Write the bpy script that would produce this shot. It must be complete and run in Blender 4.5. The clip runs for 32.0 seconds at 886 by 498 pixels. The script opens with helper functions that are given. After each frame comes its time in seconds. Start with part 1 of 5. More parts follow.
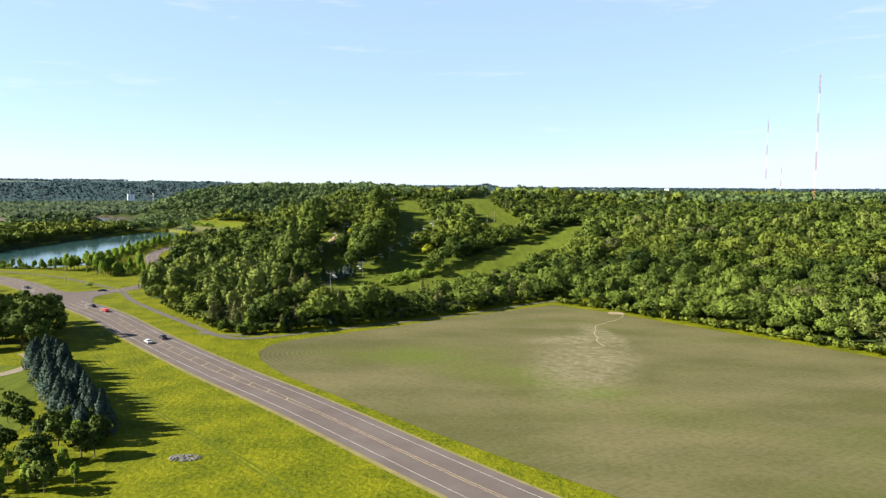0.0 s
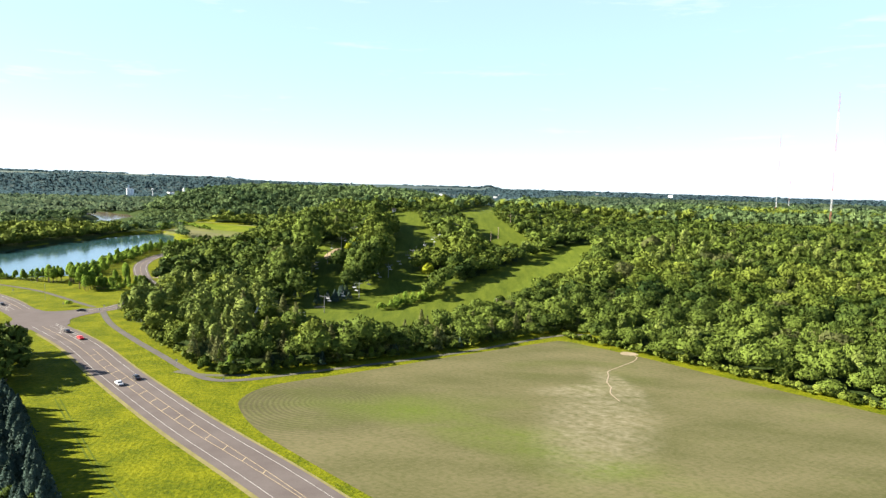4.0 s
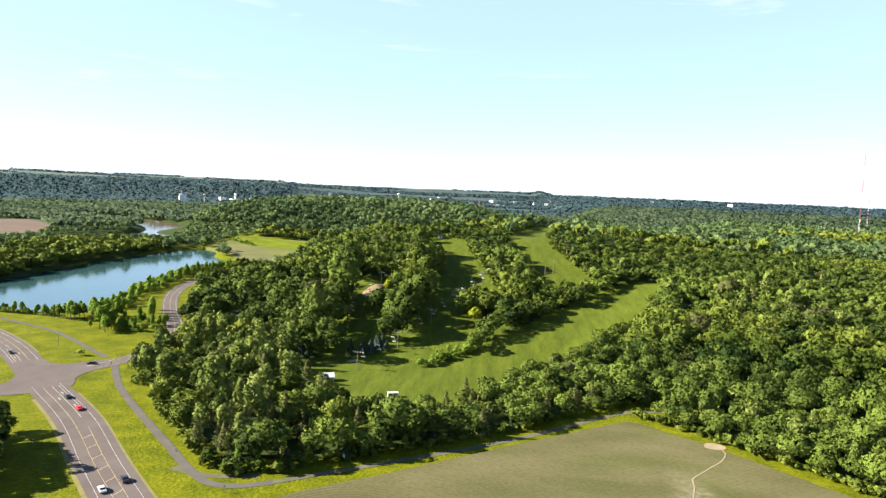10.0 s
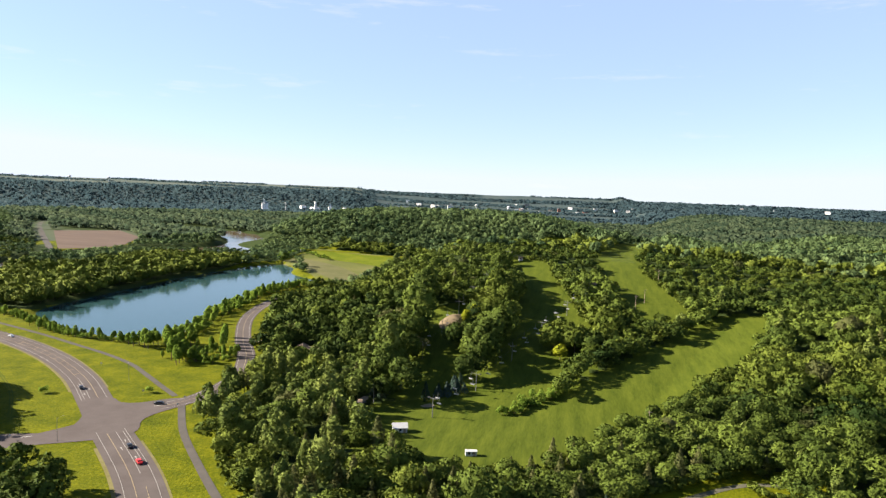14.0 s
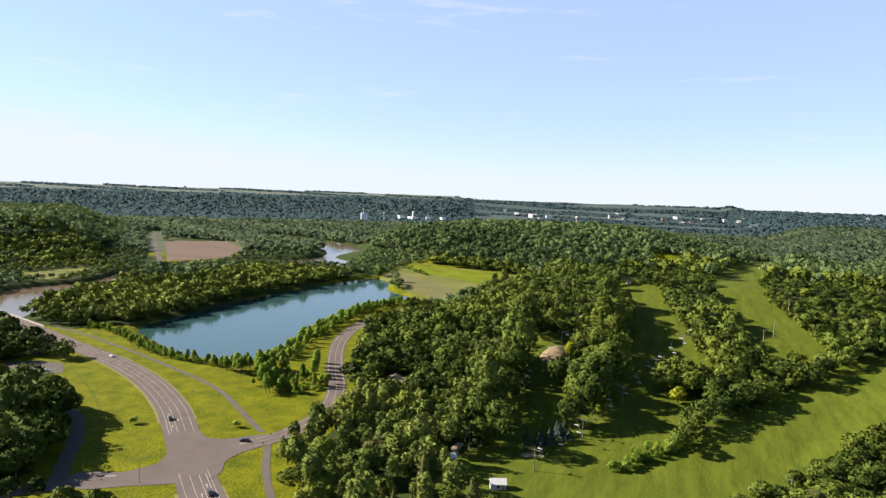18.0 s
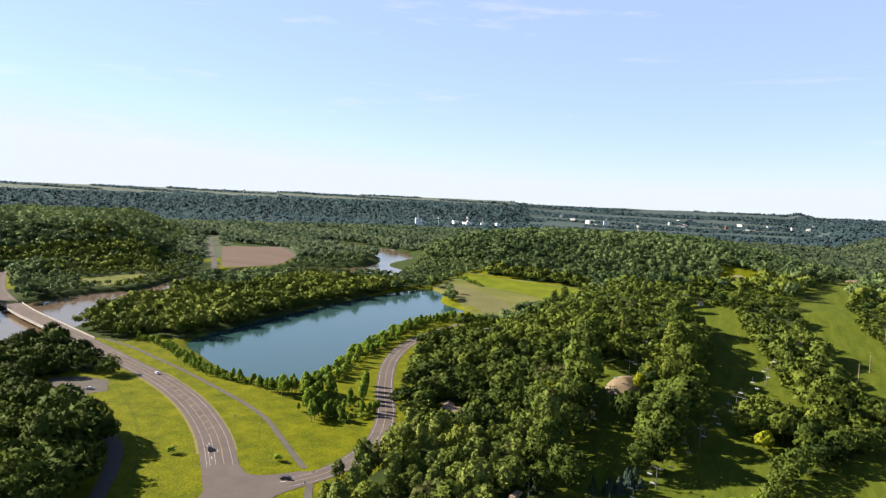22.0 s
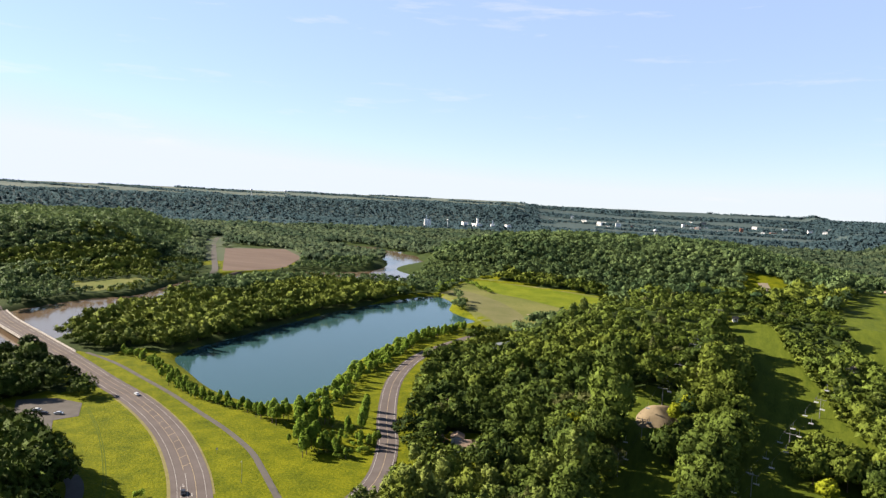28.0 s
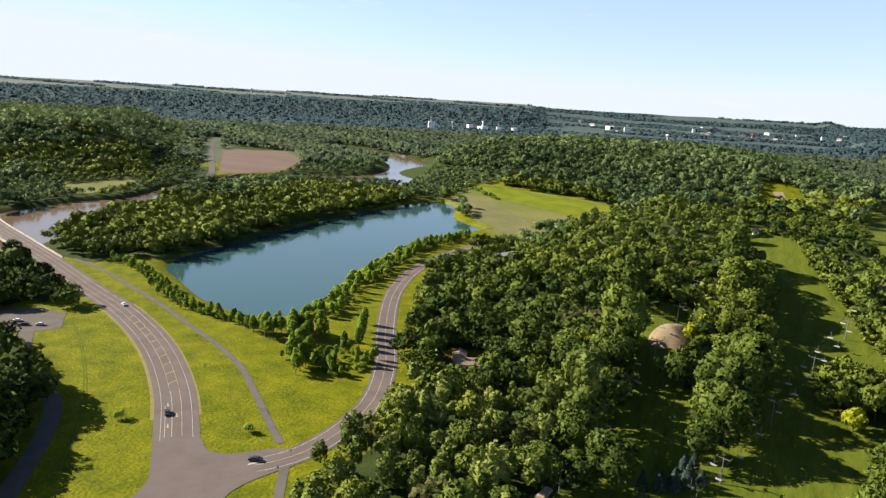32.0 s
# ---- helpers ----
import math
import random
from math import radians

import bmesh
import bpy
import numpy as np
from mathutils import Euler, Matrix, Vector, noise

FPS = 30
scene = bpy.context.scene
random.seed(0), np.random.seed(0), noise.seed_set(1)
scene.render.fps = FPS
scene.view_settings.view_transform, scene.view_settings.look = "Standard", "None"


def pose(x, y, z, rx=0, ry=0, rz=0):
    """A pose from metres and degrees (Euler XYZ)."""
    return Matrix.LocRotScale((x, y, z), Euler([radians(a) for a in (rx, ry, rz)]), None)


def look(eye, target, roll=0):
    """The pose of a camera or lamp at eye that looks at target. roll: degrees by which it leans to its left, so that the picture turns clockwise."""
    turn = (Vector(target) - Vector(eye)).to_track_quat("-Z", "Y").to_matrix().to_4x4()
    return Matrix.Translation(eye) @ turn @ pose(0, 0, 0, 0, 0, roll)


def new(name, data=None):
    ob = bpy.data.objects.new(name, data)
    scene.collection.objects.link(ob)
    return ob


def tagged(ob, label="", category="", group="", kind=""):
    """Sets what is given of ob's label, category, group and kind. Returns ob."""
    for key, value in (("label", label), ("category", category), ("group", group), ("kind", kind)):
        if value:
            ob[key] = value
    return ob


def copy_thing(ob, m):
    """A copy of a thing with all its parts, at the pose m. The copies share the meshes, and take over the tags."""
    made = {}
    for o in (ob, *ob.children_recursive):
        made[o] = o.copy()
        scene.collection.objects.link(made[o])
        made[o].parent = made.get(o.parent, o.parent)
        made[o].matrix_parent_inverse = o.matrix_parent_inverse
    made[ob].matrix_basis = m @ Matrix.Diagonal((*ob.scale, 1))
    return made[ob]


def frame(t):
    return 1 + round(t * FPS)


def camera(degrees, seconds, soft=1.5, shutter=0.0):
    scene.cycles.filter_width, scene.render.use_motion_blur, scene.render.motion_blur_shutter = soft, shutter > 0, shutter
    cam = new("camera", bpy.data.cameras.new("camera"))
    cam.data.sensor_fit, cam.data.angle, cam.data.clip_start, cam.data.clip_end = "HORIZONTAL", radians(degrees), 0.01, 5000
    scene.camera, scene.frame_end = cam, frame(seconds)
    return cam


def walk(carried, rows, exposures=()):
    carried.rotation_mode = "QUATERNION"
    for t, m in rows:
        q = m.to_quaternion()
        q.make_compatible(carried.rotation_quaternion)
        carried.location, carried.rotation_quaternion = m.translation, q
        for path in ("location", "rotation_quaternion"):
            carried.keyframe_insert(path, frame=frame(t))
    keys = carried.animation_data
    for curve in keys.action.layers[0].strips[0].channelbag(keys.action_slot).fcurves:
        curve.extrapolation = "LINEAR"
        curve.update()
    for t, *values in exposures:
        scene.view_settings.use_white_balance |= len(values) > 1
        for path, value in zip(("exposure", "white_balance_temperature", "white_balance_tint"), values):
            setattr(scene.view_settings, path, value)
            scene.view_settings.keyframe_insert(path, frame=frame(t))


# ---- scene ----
# seconds, x, y, z, heading, tilt, lean
PATH = [
    (0, -0.00, 0.00, 60.00, 0.019, -4.980, -0.372),
    (1, -0.41, 5.62, 62.83, -0.014, -5.018, -0.676),
    (2, -0.72, 11.42, 65.85, 0.006, -5.000, -1.303),
    (3, -0.87, 17.73, 69.16, 0.051, -5.073, -1.634),
    (3.5, -0.91, 21.24, 70.85, 0.075, -5.094, -1.726),
    (5.5, -0.95, 36.75, 77.67, -0.030, -5.069, -1.910),
    (6, -0.92, 40.83, 79.38, -0.024, -5.066, -1.979),
    (7, -0.87, 49.29, 82.81, -0.005, -5.059, -2.071),
    (8, -0.98, 57.68, 86.20, 1.210, -5.040, -2.195),
    (9, -1.32, 65.88, 89.53, 2.589, -5.067, -2.255),
    (10, -2.02, 73.76, 92.78, 4.123, -5.067, -2.292),
    (11, -3.09, 81.29, 95.97, 6.270, -5.060, -2.220),
    (12, -4.39, 88.69, 99.15, 8.072, -5.058, -2.217),
    (13, -6.08, 96.10, 102.37, 9.439, -4.983, -2.123),
    (13.5, -7.00, 99.74, 103.91, 9.917, -4.951, -2.096),
    (15.5, -10.93, 114.26, 109.40, 12.987, -4.808, -1.918),
    (16, -12.02, 117.92, 110.47, 14.272, -4.761, -1.835),
    (17, -14.28, 125.38, 112.14, 17.178, -4.677, -1.885),
    (18, -16.85, 132.62, 113.71, 18.432, -4.589, -1.886),
    (19, -19.67, 139.45, 115.39, 19.803, -4.514, -1.923),
    (20, -22.44, 145.94, 117.13, 21.355, -4.501, -1.942),
    (21, -25.27, 152.27, 118.87, 22.100, -4.482, -2.079),
    (22, -28.16, 158.59, 120.49, 22.883, -4.461, -2.242),
    (23, -31.07, 165.00, 121.87, 23.346, -4.452, -2.212),
    (24, -33.98, 171.55, 122.69, 23.388, -4.423, -2.274),
    (25, -36.95, 178.30, 123.09, 23.427, -4.430, -2.304),
    (25.5, -38.44, 181.69, 123.14, 23.466, -4.443, -2.295),
    (27.5, -44.34, 195.24, 123.00, 23.592, -4.496, -2.392),
    (28, -45.73, 198.55, 122.89, 23.626, -4.479, -2.493),
    (29, -48.34, 204.98, 122.52, 23.675, -4.423, -2.564),
    (29.5, -49.63, 208.16, 122.28, 23.694, -4.648, -2.698),
    (30, -50.94, 211.33, 122.04, 23.673, -5.684, -2.808),
    (30.5, -52.26, 214.51, 121.84, 23.661, -7.415, -2.848),
    (31, -53.57, 217.68, 121.70, 23.636, -9.162, -2.888),
    (31.5, -54.89, 220.81, 121.67, 23.617, -10.920, -2.981),
    (32, -56.24, 223.92, 121.73, 23.574, -12.398, -3.098),
]
LENS = 64.87
cam = camera(LENS, 32.0, soft=1.35)
# stops, kelvin and tint of the white balance
EXPOSURE = [(0, 2.12, 6300, 10), (3, 2.38, 6250, 9), (6, 2.54, 6250, 9), (10, 2.42, 6300, 10), (13, 2.12, 6400, 13), (16, 1.98, 6500, 15), (32, 1.98, 6500, 15)]
walk(cam, [(t, pose(x, y, z, 90 + tilt, 0, yaw) @ pose(0, 0, 0, 0, 0, -lean))
           for t, x, y, z, yaw, tilt, lean in PATH], EXPOSURE)

# ---- light ----
SUN_ELEVATION, SUN_HEADING = 29.0, 264.0          # degrees; heading clockwise from +y
world = bpy.data.worlds.new("sky")
scene.world = world
world.use_nodes = True
wn = world.node_tree.nodes
sky = wn.new("ShaderNodeTexSky")
sky.sky_type = "NISHITA"
sky.sun_disc = False
sky.sun_elevation = radians(SUN_ELEVATION)
sky.sun_rotation = radians(SUN_HEADING)
sky.altitude = 250
sky.air_density, sky.dust_density, sky.ozone_density = 0.95, 0.0, 2.6
haze = wn.new("ShaderNodeMix")                       # thin even veil over the whole sky
haze.data_type = "RGBA"
way_up = wn.new("ShaderNodeTexCoord")
split = wn.new("ShaderNodeSeparateXYZ")
thin = wn.new("ShaderNodeMapRange")                  # haze is thickest low down and thins towards the zenith
thin.interpolation_type = "SMOOTHSTEP"
thin.inputs["From Min"].default_value, thin.inputs["From Max"].default_value = 0.26, 0.62
thin.inputs["To Min"].default_value, thin.inputs["To Max"].default_value = 0.5, 0.0
world.node_tree.links.new(way_up.outputs["Generated"], split.inputs[0])
world.node_tree.links.new(split.outputs["Z"], thin.inputs["Value"])
world.node_tree.links.new(thin.outputs[0], haze.inputs[0])
glow = wn.new("ShaderNodeMix")                       # the pale band at the horizon stays below white
glow.data_type, glow.blend_type = "RGBA", "DARKEN"
glow.inputs[0].default_value = 1.0
world.node_tree.links.new(sky.outputs[0], glow.inputs[6])
high = wn.new("ShaderNodeMapRange")
high.interpolation_type = "SMOOTHSTEP"
high.inputs["From Min"].default_value, high.inputs["From Max"].default_value = 0.24, 0.60
world.node_tree.links.new(split.outputs["Z"], high.inputs["Value"])
upper = wn.new("ShaderNodeMix")                      # and deepens to clear blue overhead
upper.data_type = "RGBA"
upper.inputs[6].default_value, upper.inputs[7].default_value = (6.4, 6.3, 6.2, 1), (1.3, 2.0, 3.4, 1)
world.node_tree.links.new(high.outputs[0], upper.inputs[0])
world.node_tree.links.new(upper.outputs[2], glow.inputs[7])
world.node_tree.links.new(glow.outputs[2], haze.inputs[6])
haze.inputs[7].default_value = (4.5, 5.9, 8.3, 1)
streak = wn.new("ShaderNodeMapping")                 # a few thin fair-weather wisps low over the land
streak.inputs["Scale"].default_value = (3.2, 3.2, 26.0)
world.node_tree.links.new(way_up.outputs["Generated"], streak.inputs["Vector"])
wisp = wn.new("ShaderNodeTexNoise")
wisp.inputs["Scale"].default_value, wisp.inputs["Detail"].default_value, wisp.inputs["Roughness"].default_value = 1.6, 7.0, 0.62
world.node_tree.links.new(streak.outputs[0], wisp.inputs["Vector"])
shred = wn.new("ShaderNodeMapRange")
shred.inputs["From Min"].default_value, shred.inputs["From Max"].default_value = 0.60, 0.82
shred.inputs["To Max"].default_value = 0.5
world.node_tree.links.new(wisp.outputs["Fac"], shred.inputs["Value"])
cloud = wn.new("ShaderNodeMix")
cloud.data_type = "RGBA"
cloud.inputs[7].default_value = (6.6, 6.5, 6.5, 1)
world.node_tree.links.new(shred.outputs[0], cloud.inputs[0])
world.node_tree.links.new(haze.outputs[2], cloud.inputs[6])
world.node_tree.links.new(cloud.outputs[2], wn["Background"].inputs["Color"])
wn["Background"].inputs["Strength"].default_value = 0.0395
sun = new("sun", bpy.data.lights.new("sun", "SUN"))
sun.data.energy = 5.0
sun.data.angle = radians(0.53)
sun.data.color = (1.0, 0.90, 0.74)
_a, _e = radians(SUN_HEADING), radians(SUN_ELEVATION)
sun_way = Vector((-math.sin(_a) * math.cos(_e), -math.cos(_a) * math.cos(_e), -math.sin(_e)))
sun.matrix_world = look((0, 0, 300), Vector((0, 0, 300)) + sun_way)

# ---- materials ----
def mat(name, low, high, scale=0.3, fine=4.0, rough=0.9, bump=0.3, bump_dist=0.1, metal=0.0, mid=None,
        fine_mix=0.35, tint=0.0, island=0.0, translucent=0.0, spec=0.04, stretch=None, holes=None):
    """Noise-mottled surface: low/high colours mixed at a broad and a fine scale; tint: per-tree spread; island: per-leaf spread;
    holes: scale and share of the gaps between the leaves of a clump."""
    m = bpy.data.materials.new(name)
    m.use_nodes = True
    nt = m.node_tree
    n, l = nt.nodes, nt.links
    b = n["Principled BSDF"]
    b.inputs["Roughness"].default_value = rough
    b.inputs["Metallic"].default_value = metal
    b.inputs["Specular IOR Level"].default_value = spec
    geo = n.new("ShaderNodeNewGeometry")
    vec = geo.outputs["Position"]
    if stretch:
        mp = n.new("ShaderNodeMapping")
        mp.inputs["Rotation"].default_value = (0, 0, radians(stretch[0]))
        mp.inputs["Scale"].default_value = (stretch[1], stretch[2], 1)
        l.new(vec, mp.inputs["Vector"])
        vec = mp.outputs["Vector"]
    def noise_at(s, detail=4.0):
        t = n.new("ShaderNodeTexNoise")
        t.inputs["Scale"].default_value = s
        t.inputs["Detail"].default_value = detail
        t.inputs["Roughness"].default_value = 0.6
        l.new(vec, t.inputs["Vector"])
        return t.outputs["Fac"]
    broad, grain = noise_at(scale), noise_at(fine)
    def math_(op, a, c):
        q = n.new("ShaderNodeMath")
        q.operation = op
        for k, v in enumerate((a, c)):
            if isinstance(v, (int, float)):
                q.inputs[k].default_value = v
            else:
                l.new(v, q.inputs[k])
        return q.outputs[0]
    f = math_("ADD", math_("MULTIPLY", broad, 1 - fine_mix), math_("MULTIPLY", grain, fine_mix))
    if tint:
        at = n.new("ShaderNodeAttribute")
        at.attribute_name = "tint"
        f = math_("ADD", f, math_("MULTIPLY", math_("SUBTRACT", at.outputs["Fac"], 0.5), tint))
        ob = n.new("ShaderNodeObjectInfo")
        f = math_("ADD", f, math_("MULTIPLY", math_("SUBTRACT", ob.outputs["Random"], 0.5), 0.12))
    if island:
        f = math_("ADD", f, math_("MULTIPLY", math_("SUBTRACT", geo.outputs["Random Per Island"], 0.5), island))
    ramp = n.new("ShaderNodeValToRGB")
    e = ramp.color_ramp.elements
    e[0].position, e[0].color = 0.3, (*low, 1)
    e[1].position, e[1].color = 0.7, (*high, 1)
    if mid:
        k = e.new(0.5)
        k.color = (*mid, 1)
    l.new(f, ramp.inputs["Fac"])
    l.new(ramp.outputs[0], b.inputs["Base Color"])
    if bump:
        bp = n.new("ShaderNodeBump")
        bp.inputs["Strength"].default_value = bump
        bp.inputs["Distance"].default_value = bump_dist
        l.new(grain, bp.inputs["Height"])
        l.new(bp.outputs[0], b.inputs["Normal"])
    if translucent:
        tr = n.new("ShaderNodeBsdfTranslucent")
        l.new(ramp.outputs[0], tr.inputs["Color"])
        mx = n.new("ShaderNodeMixShader")
        mx.inputs[0].default_value = translucent
        l.new(b.outputs[0], mx.inputs[1])
        l.new(tr.outputs[0], mx.inputs[2])
        l.new(mx.outputs[0], n["Material Output"].inputs["Surface"])
    if holes:
        gap = n.new("ShaderNodeBsdfTransparent")
        cut_out = n.new("ShaderNodeMixShader")
        l.new(math_("GREATER_THAN", noise_at(holes[0], 1.0), holes[1]), cut_out.inputs[0])
        l.new(gap.outputs[0], cut_out.inputs[1])
        l.new(mx.outputs[0], cut_out.inputs[2])
        l.new(cut_out.outputs[0], n["Material Output"].inputs["Surface"])
    return m


def leafy(name, low, high, through_light=0.25, tint=0.5, island=0.12, fine=1.6, holes=(2.2, 0.43)):
    return mat(name, low, high, scale=0.05, fine=fine, rough=0.7, bump=0, tint=tint, island=island, translucent=through_light, spec=0.03, holes=holes, fine_mix=0.5)


M_GRASS = mat("valley_grass", (0.020, 0.036, 0.002), (0.142, 0.140, 0.0045), scale=0.09, fine=0.8, bump=0.9, bump_dist=0.45, fine_mix=0.5, mid=(0.076, 0.086, 0.0026))
M_VERGE = mat("verge_grass", (0.050, 0.078, 0.004), (0.125, 0.140, 0.010), scale=0.04, fine=0.6, bump=0.8, bump_dist=0.5)
M_SLOPE = mat("mown_slope_grass", (0.029, 0.045, 0.0045), (0.079, 0.097, 0.0105), scale=0.22, fine=1.3, bump=0.4, bump_dist=0.2, stretch=(-14, 1, 0.16))
M_MEADOW = mat("meadow_grass", (0.053, 0.073, 0.012), (0.128, 0.122, 0.043), scale=0.012, fine=0.25, bump=0.4, bump_dist=0.4)
M_DRYMEADOW = mat("half_dry_grass", (0.066, 0.075, 0.025), (0.122, 0.112, 0.055), scale=0.03, fine=0.4, bump=0.4, bump_dist=0.3)
# dark floor of the woods; on the banks it paints in tree shade
M_FLOOR_SHADE = mat("wood_floor_and_shade", (0.012, 0.022, 0.006), (0.035, 0.05, 0.012), scale=0.08, fine=0.8, bump=0.5, bump_dist=0.5)


def field_soil():
    """Thin young crop over tan soil: streaks along the rows, greener patches, and the pale fan that the washout left."""
    m = bpy.data.materials.new("field_soil")
    m.use_nodes = True
    n, l = m.node_tree.nodes, m.node_tree.links
    b = n["Principled BSDF"]
    b.inputs["Roughness"].default_value = 0.95
    b.inputs["Specular IOR Level"].default_value = 0.03
    pos = n.new("ShaderNodeNewGeometry").outputs["Position"]

    def tex(scale, detail, stretch=None, lo=0.35, hi=0.65):
        v = pos
        if stretch:
            mp = n.new("ShaderNodeMapping")
            mp.inputs["Rotation"].default_value = (0, 0, radians(49.5))
            mp.inputs["Scale"].default_value = (stretch, 1, 1)
            l.new(v, mp.inputs["Vector"])
            v = mp.outputs[0]
        t = n.new("ShaderNodeTexNoise")
        t.inputs["Scale"].default_value, t.inputs["Detail"].default_value = scale, detail
        l.new(v, t.inputs["Vector"])
        r = n.new("ShaderNodeMapRange")
        r.inputs["From Min"].default_value, r.inputs["From Max"].default_value = lo, hi
        l.new(t.outputs["Fac"], r.inputs["Value"])
        return r.outputs[0]

    def mix(f, a, c):
        q = n.new("ShaderNodeMix")
        q.data_type = "RGBA"
        l.new(f, q.inputs["Factor"])
        for k, v in (("A", a), ("B", c)):
            sock = [i for i in q.inputs if i.name == k and i.type == "RGBA"][0]
            if isinstance(v, tuple):
                sock.default_value = (*v, 1)
            else:
                l.new(v, sock)
        return [o for o in q.outputs if o.type == "RGBA"][0]

    def mul(a, c, op="MULTIPLY"):
        q = n.new("ShaderNodeMath")
        q.operation = op
        q.use_clamp = True
        for k, v in enumerate((a, c)):
            if isinstance(v, (int, float)):
                q.inputs[k].default_value = v
            else:
                l.new(v, q.inputs[k])
        return q.outputs[0]

    def spot(x, y, rx, ry, yaw=0.0):
        """1 at a place, falling to 0 at the given radii."""
        mp = n.new("ShaderNodeMapping")
        mp.vector_type = "TEXTURE"
        mp.inputs["Location"].default_value = (x, y, 0)
        mp.inputs["Rotation"].default_value = (0, 0, radians(yaw))
        mp.inputs["Scale"].default_value = (rx, ry, 100)
        l.new(pos, mp.inputs["Vector"])
        d = n.new("ShaderNodeVectorMath")
        d.operation = "LENGTH"
        l.new(mp.outputs[0], d.inputs[0])
        return mul(1.0, d.outputs["Value"], "SUBTRACT")

    def rows(kind, x, y, period):
        """Sown rows: parallel to the field's long side, or bent round its end."""
        mp = n.new("ShaderNodeMapping")
        mp.inputs["Location"].default_value = (-x, -y, 0)
        l.new(pos, mp.inputs["Vector"])
        turn = n.new("ShaderNodeMapping")
        turn.inputs["Rotation"].default_value = (0, 0, radians(-37))
        l.new(mp.outputs[0], turn.inputs["Vector"])
        w = n.new("ShaderNodeTexWave")
        w.wave_type, w.rings_direction, w.bands_direction = kind, "Z", "Y"
        w.inputs["Scale"].default_value = 0.314 / period
        w.inputs["Distortion"].default_value, w.inputs["Detail"].default_value, w.inputs["Detail Scale"].default_value = 1.2, 3.0, 0.6
        l.new(turn.outputs[0], w.inputs["Vector"])
        return w.outputs["Fac"]

    col = mix(tex(0.05, 6, 0.45), (0.060, 0.060, 0.024), (0.098, 0.088, 0.045))
    bent = mul(spot(-46, 250, 34, 42), 2.2)
    col = mix(mul(mul(bent, rows("RINGS", -38, 252, 1.7)), 0.6), col, (0.040, 0.037, 0.022))
    col = mix(mul(mul(rows("BANDS", 0, 0, 1.9), tex(0.06, 4, None, 0.4, 0.62)), 0.2), col, (0.046, 0.046, 0.022))
    col = mix(mul(tex(0.022, 5, 0.6, 0.52, 0.70), 0.6), col, (0.058, 0.078, 0.012))
    green = mul(mul(spot(-5, 240, 48, 17, -38), spot(40, 205, 60, 22, -45), "ADD"), tex(0.06, 5, 0.5, 0.35, 0.6))
    col = mix(mul(green, 0.8), col, (0.060, 0.088, 0.008))
    fan = mul(mul(mul(mul(spot(50, 240, 22, 56, -17), spot(52, 274, 24, 9, 10), "ADD"), spot(66, 285, 8, 26, 10), "ADD"), 1.7), tex(0.33, 9, 0.8, 0.28, 0.74))
    col = mix(mul(fan, 0.75), col, (0.19, 0.168, 0.115))
    edge = mul(spot(20, 338, 75, 12, 33), tex(0.05, 3, 0.6, 0.45, 0.6))
    col = mix(mul(edge, 0.8), col, (0.0866, 0.0635, 0.0462))
    col = mix(mul(tex(0.8, 6, 0.7, 0.42, 0.72), 0.5), col, (0.038, 0.046, 0.012))
    col = mix(mul(tex(1.9, 6, 0.5, 0.5, 0.75), 0.45), col, (0.119, 0.101, 0.0541))
    l.new(col, b.inputs["Base Color"])
    return m


M_SOIL = field_soil()
M_PLOUGHED = mat("ploughed_soil", (0.074, 0.054, 0.043), (0.118, 0.090, 0.072), scale=0.03, fine=0.16, bump=0.3, fine_mix=0.55, stretch=(40, 0.12, 1))
M_ASPHALT = mat("asphalt", (0.0682, 0.0568, 0.0527), (0.101, 0.0873, 0.0816), scale=0.08, fine=3.0, rough=0.85, bump=0.15, bump_dist=0.02)
M_PATH = mat("path_asphalt", (0.0607, 0.0557, 0.0496), (0.0906, 0.0837, 0.0751), scale=0.15, fine=4.0, rough=0.9, bump=0.15, bump_dist=0.02)
M_LANE = mat("worn_path", (0.055, 0.056, 0.038), (0.105, 0.100, 0.068), scale=0.2, fine=2.5, bump=0.2, bump_dist=0.03)
M_GRAVEL = mat("gravel", (0.121, 0.104, 0.0758), (0.182, 0.158, 0.119), scale=0.3, fine=5.0, bump=0.5, bump_dist=0.05)
M_WHITE = mat("white_road_paint", (0.213, 0.202, 0.187), (0.304, 0.294, 0.274), scale=0.4, fine=6.0, bump=0)
M_YELLOW = mat("yellow_road_paint", (0.213, 0.166, 0.101), (0.283, 0.233, 0.152), scale=0.4, fine=6.0, bump=0)
M_DRYGRASS = mat("dry_verge", (0.095, 0.088, 0.030), (0.165, 0.145, 0.066), scale=0.2, fine=2.0, bump=0.4)
M_SAND = mat("bare_sand", (0.162, 0.132, 0.0866), (0.233, 0.194, 0.137), scale=0.2, fine=2.0, bump=0.4)
M_BARK = mat("bark", (0.06, 0.045, 0.03), (0.14, 0.11, 0.08), scale=0.8, fine=8.0, bump=0.6)
M_LEAF = leafy("broad_leaves", (0.014, 0.027, 0.006), (0.084, 0.115, 0.019), 0.03)
M_LEAF_LIGHT = leafy("poplar_leaves", (0.030, 0.049, 0.007), (0.108, 0.134, 0.021), 0.05)
M_LEAF_POPLAR = leafy("pale_poplar_leaves", (0.046, 0.072, 0.014), (0.138, 0.168, 0.038), 0.08)
M_LEAF_YELLOW = leafy("yellow_leaves", (0.105, 0.128, 0.008), (0.205, 0.225, 0.014), 0.15)
M_SPRUCE = leafy("spruce_needles", (0.018, 0.035, 0.018), (0.05, 0.075, 0.05))
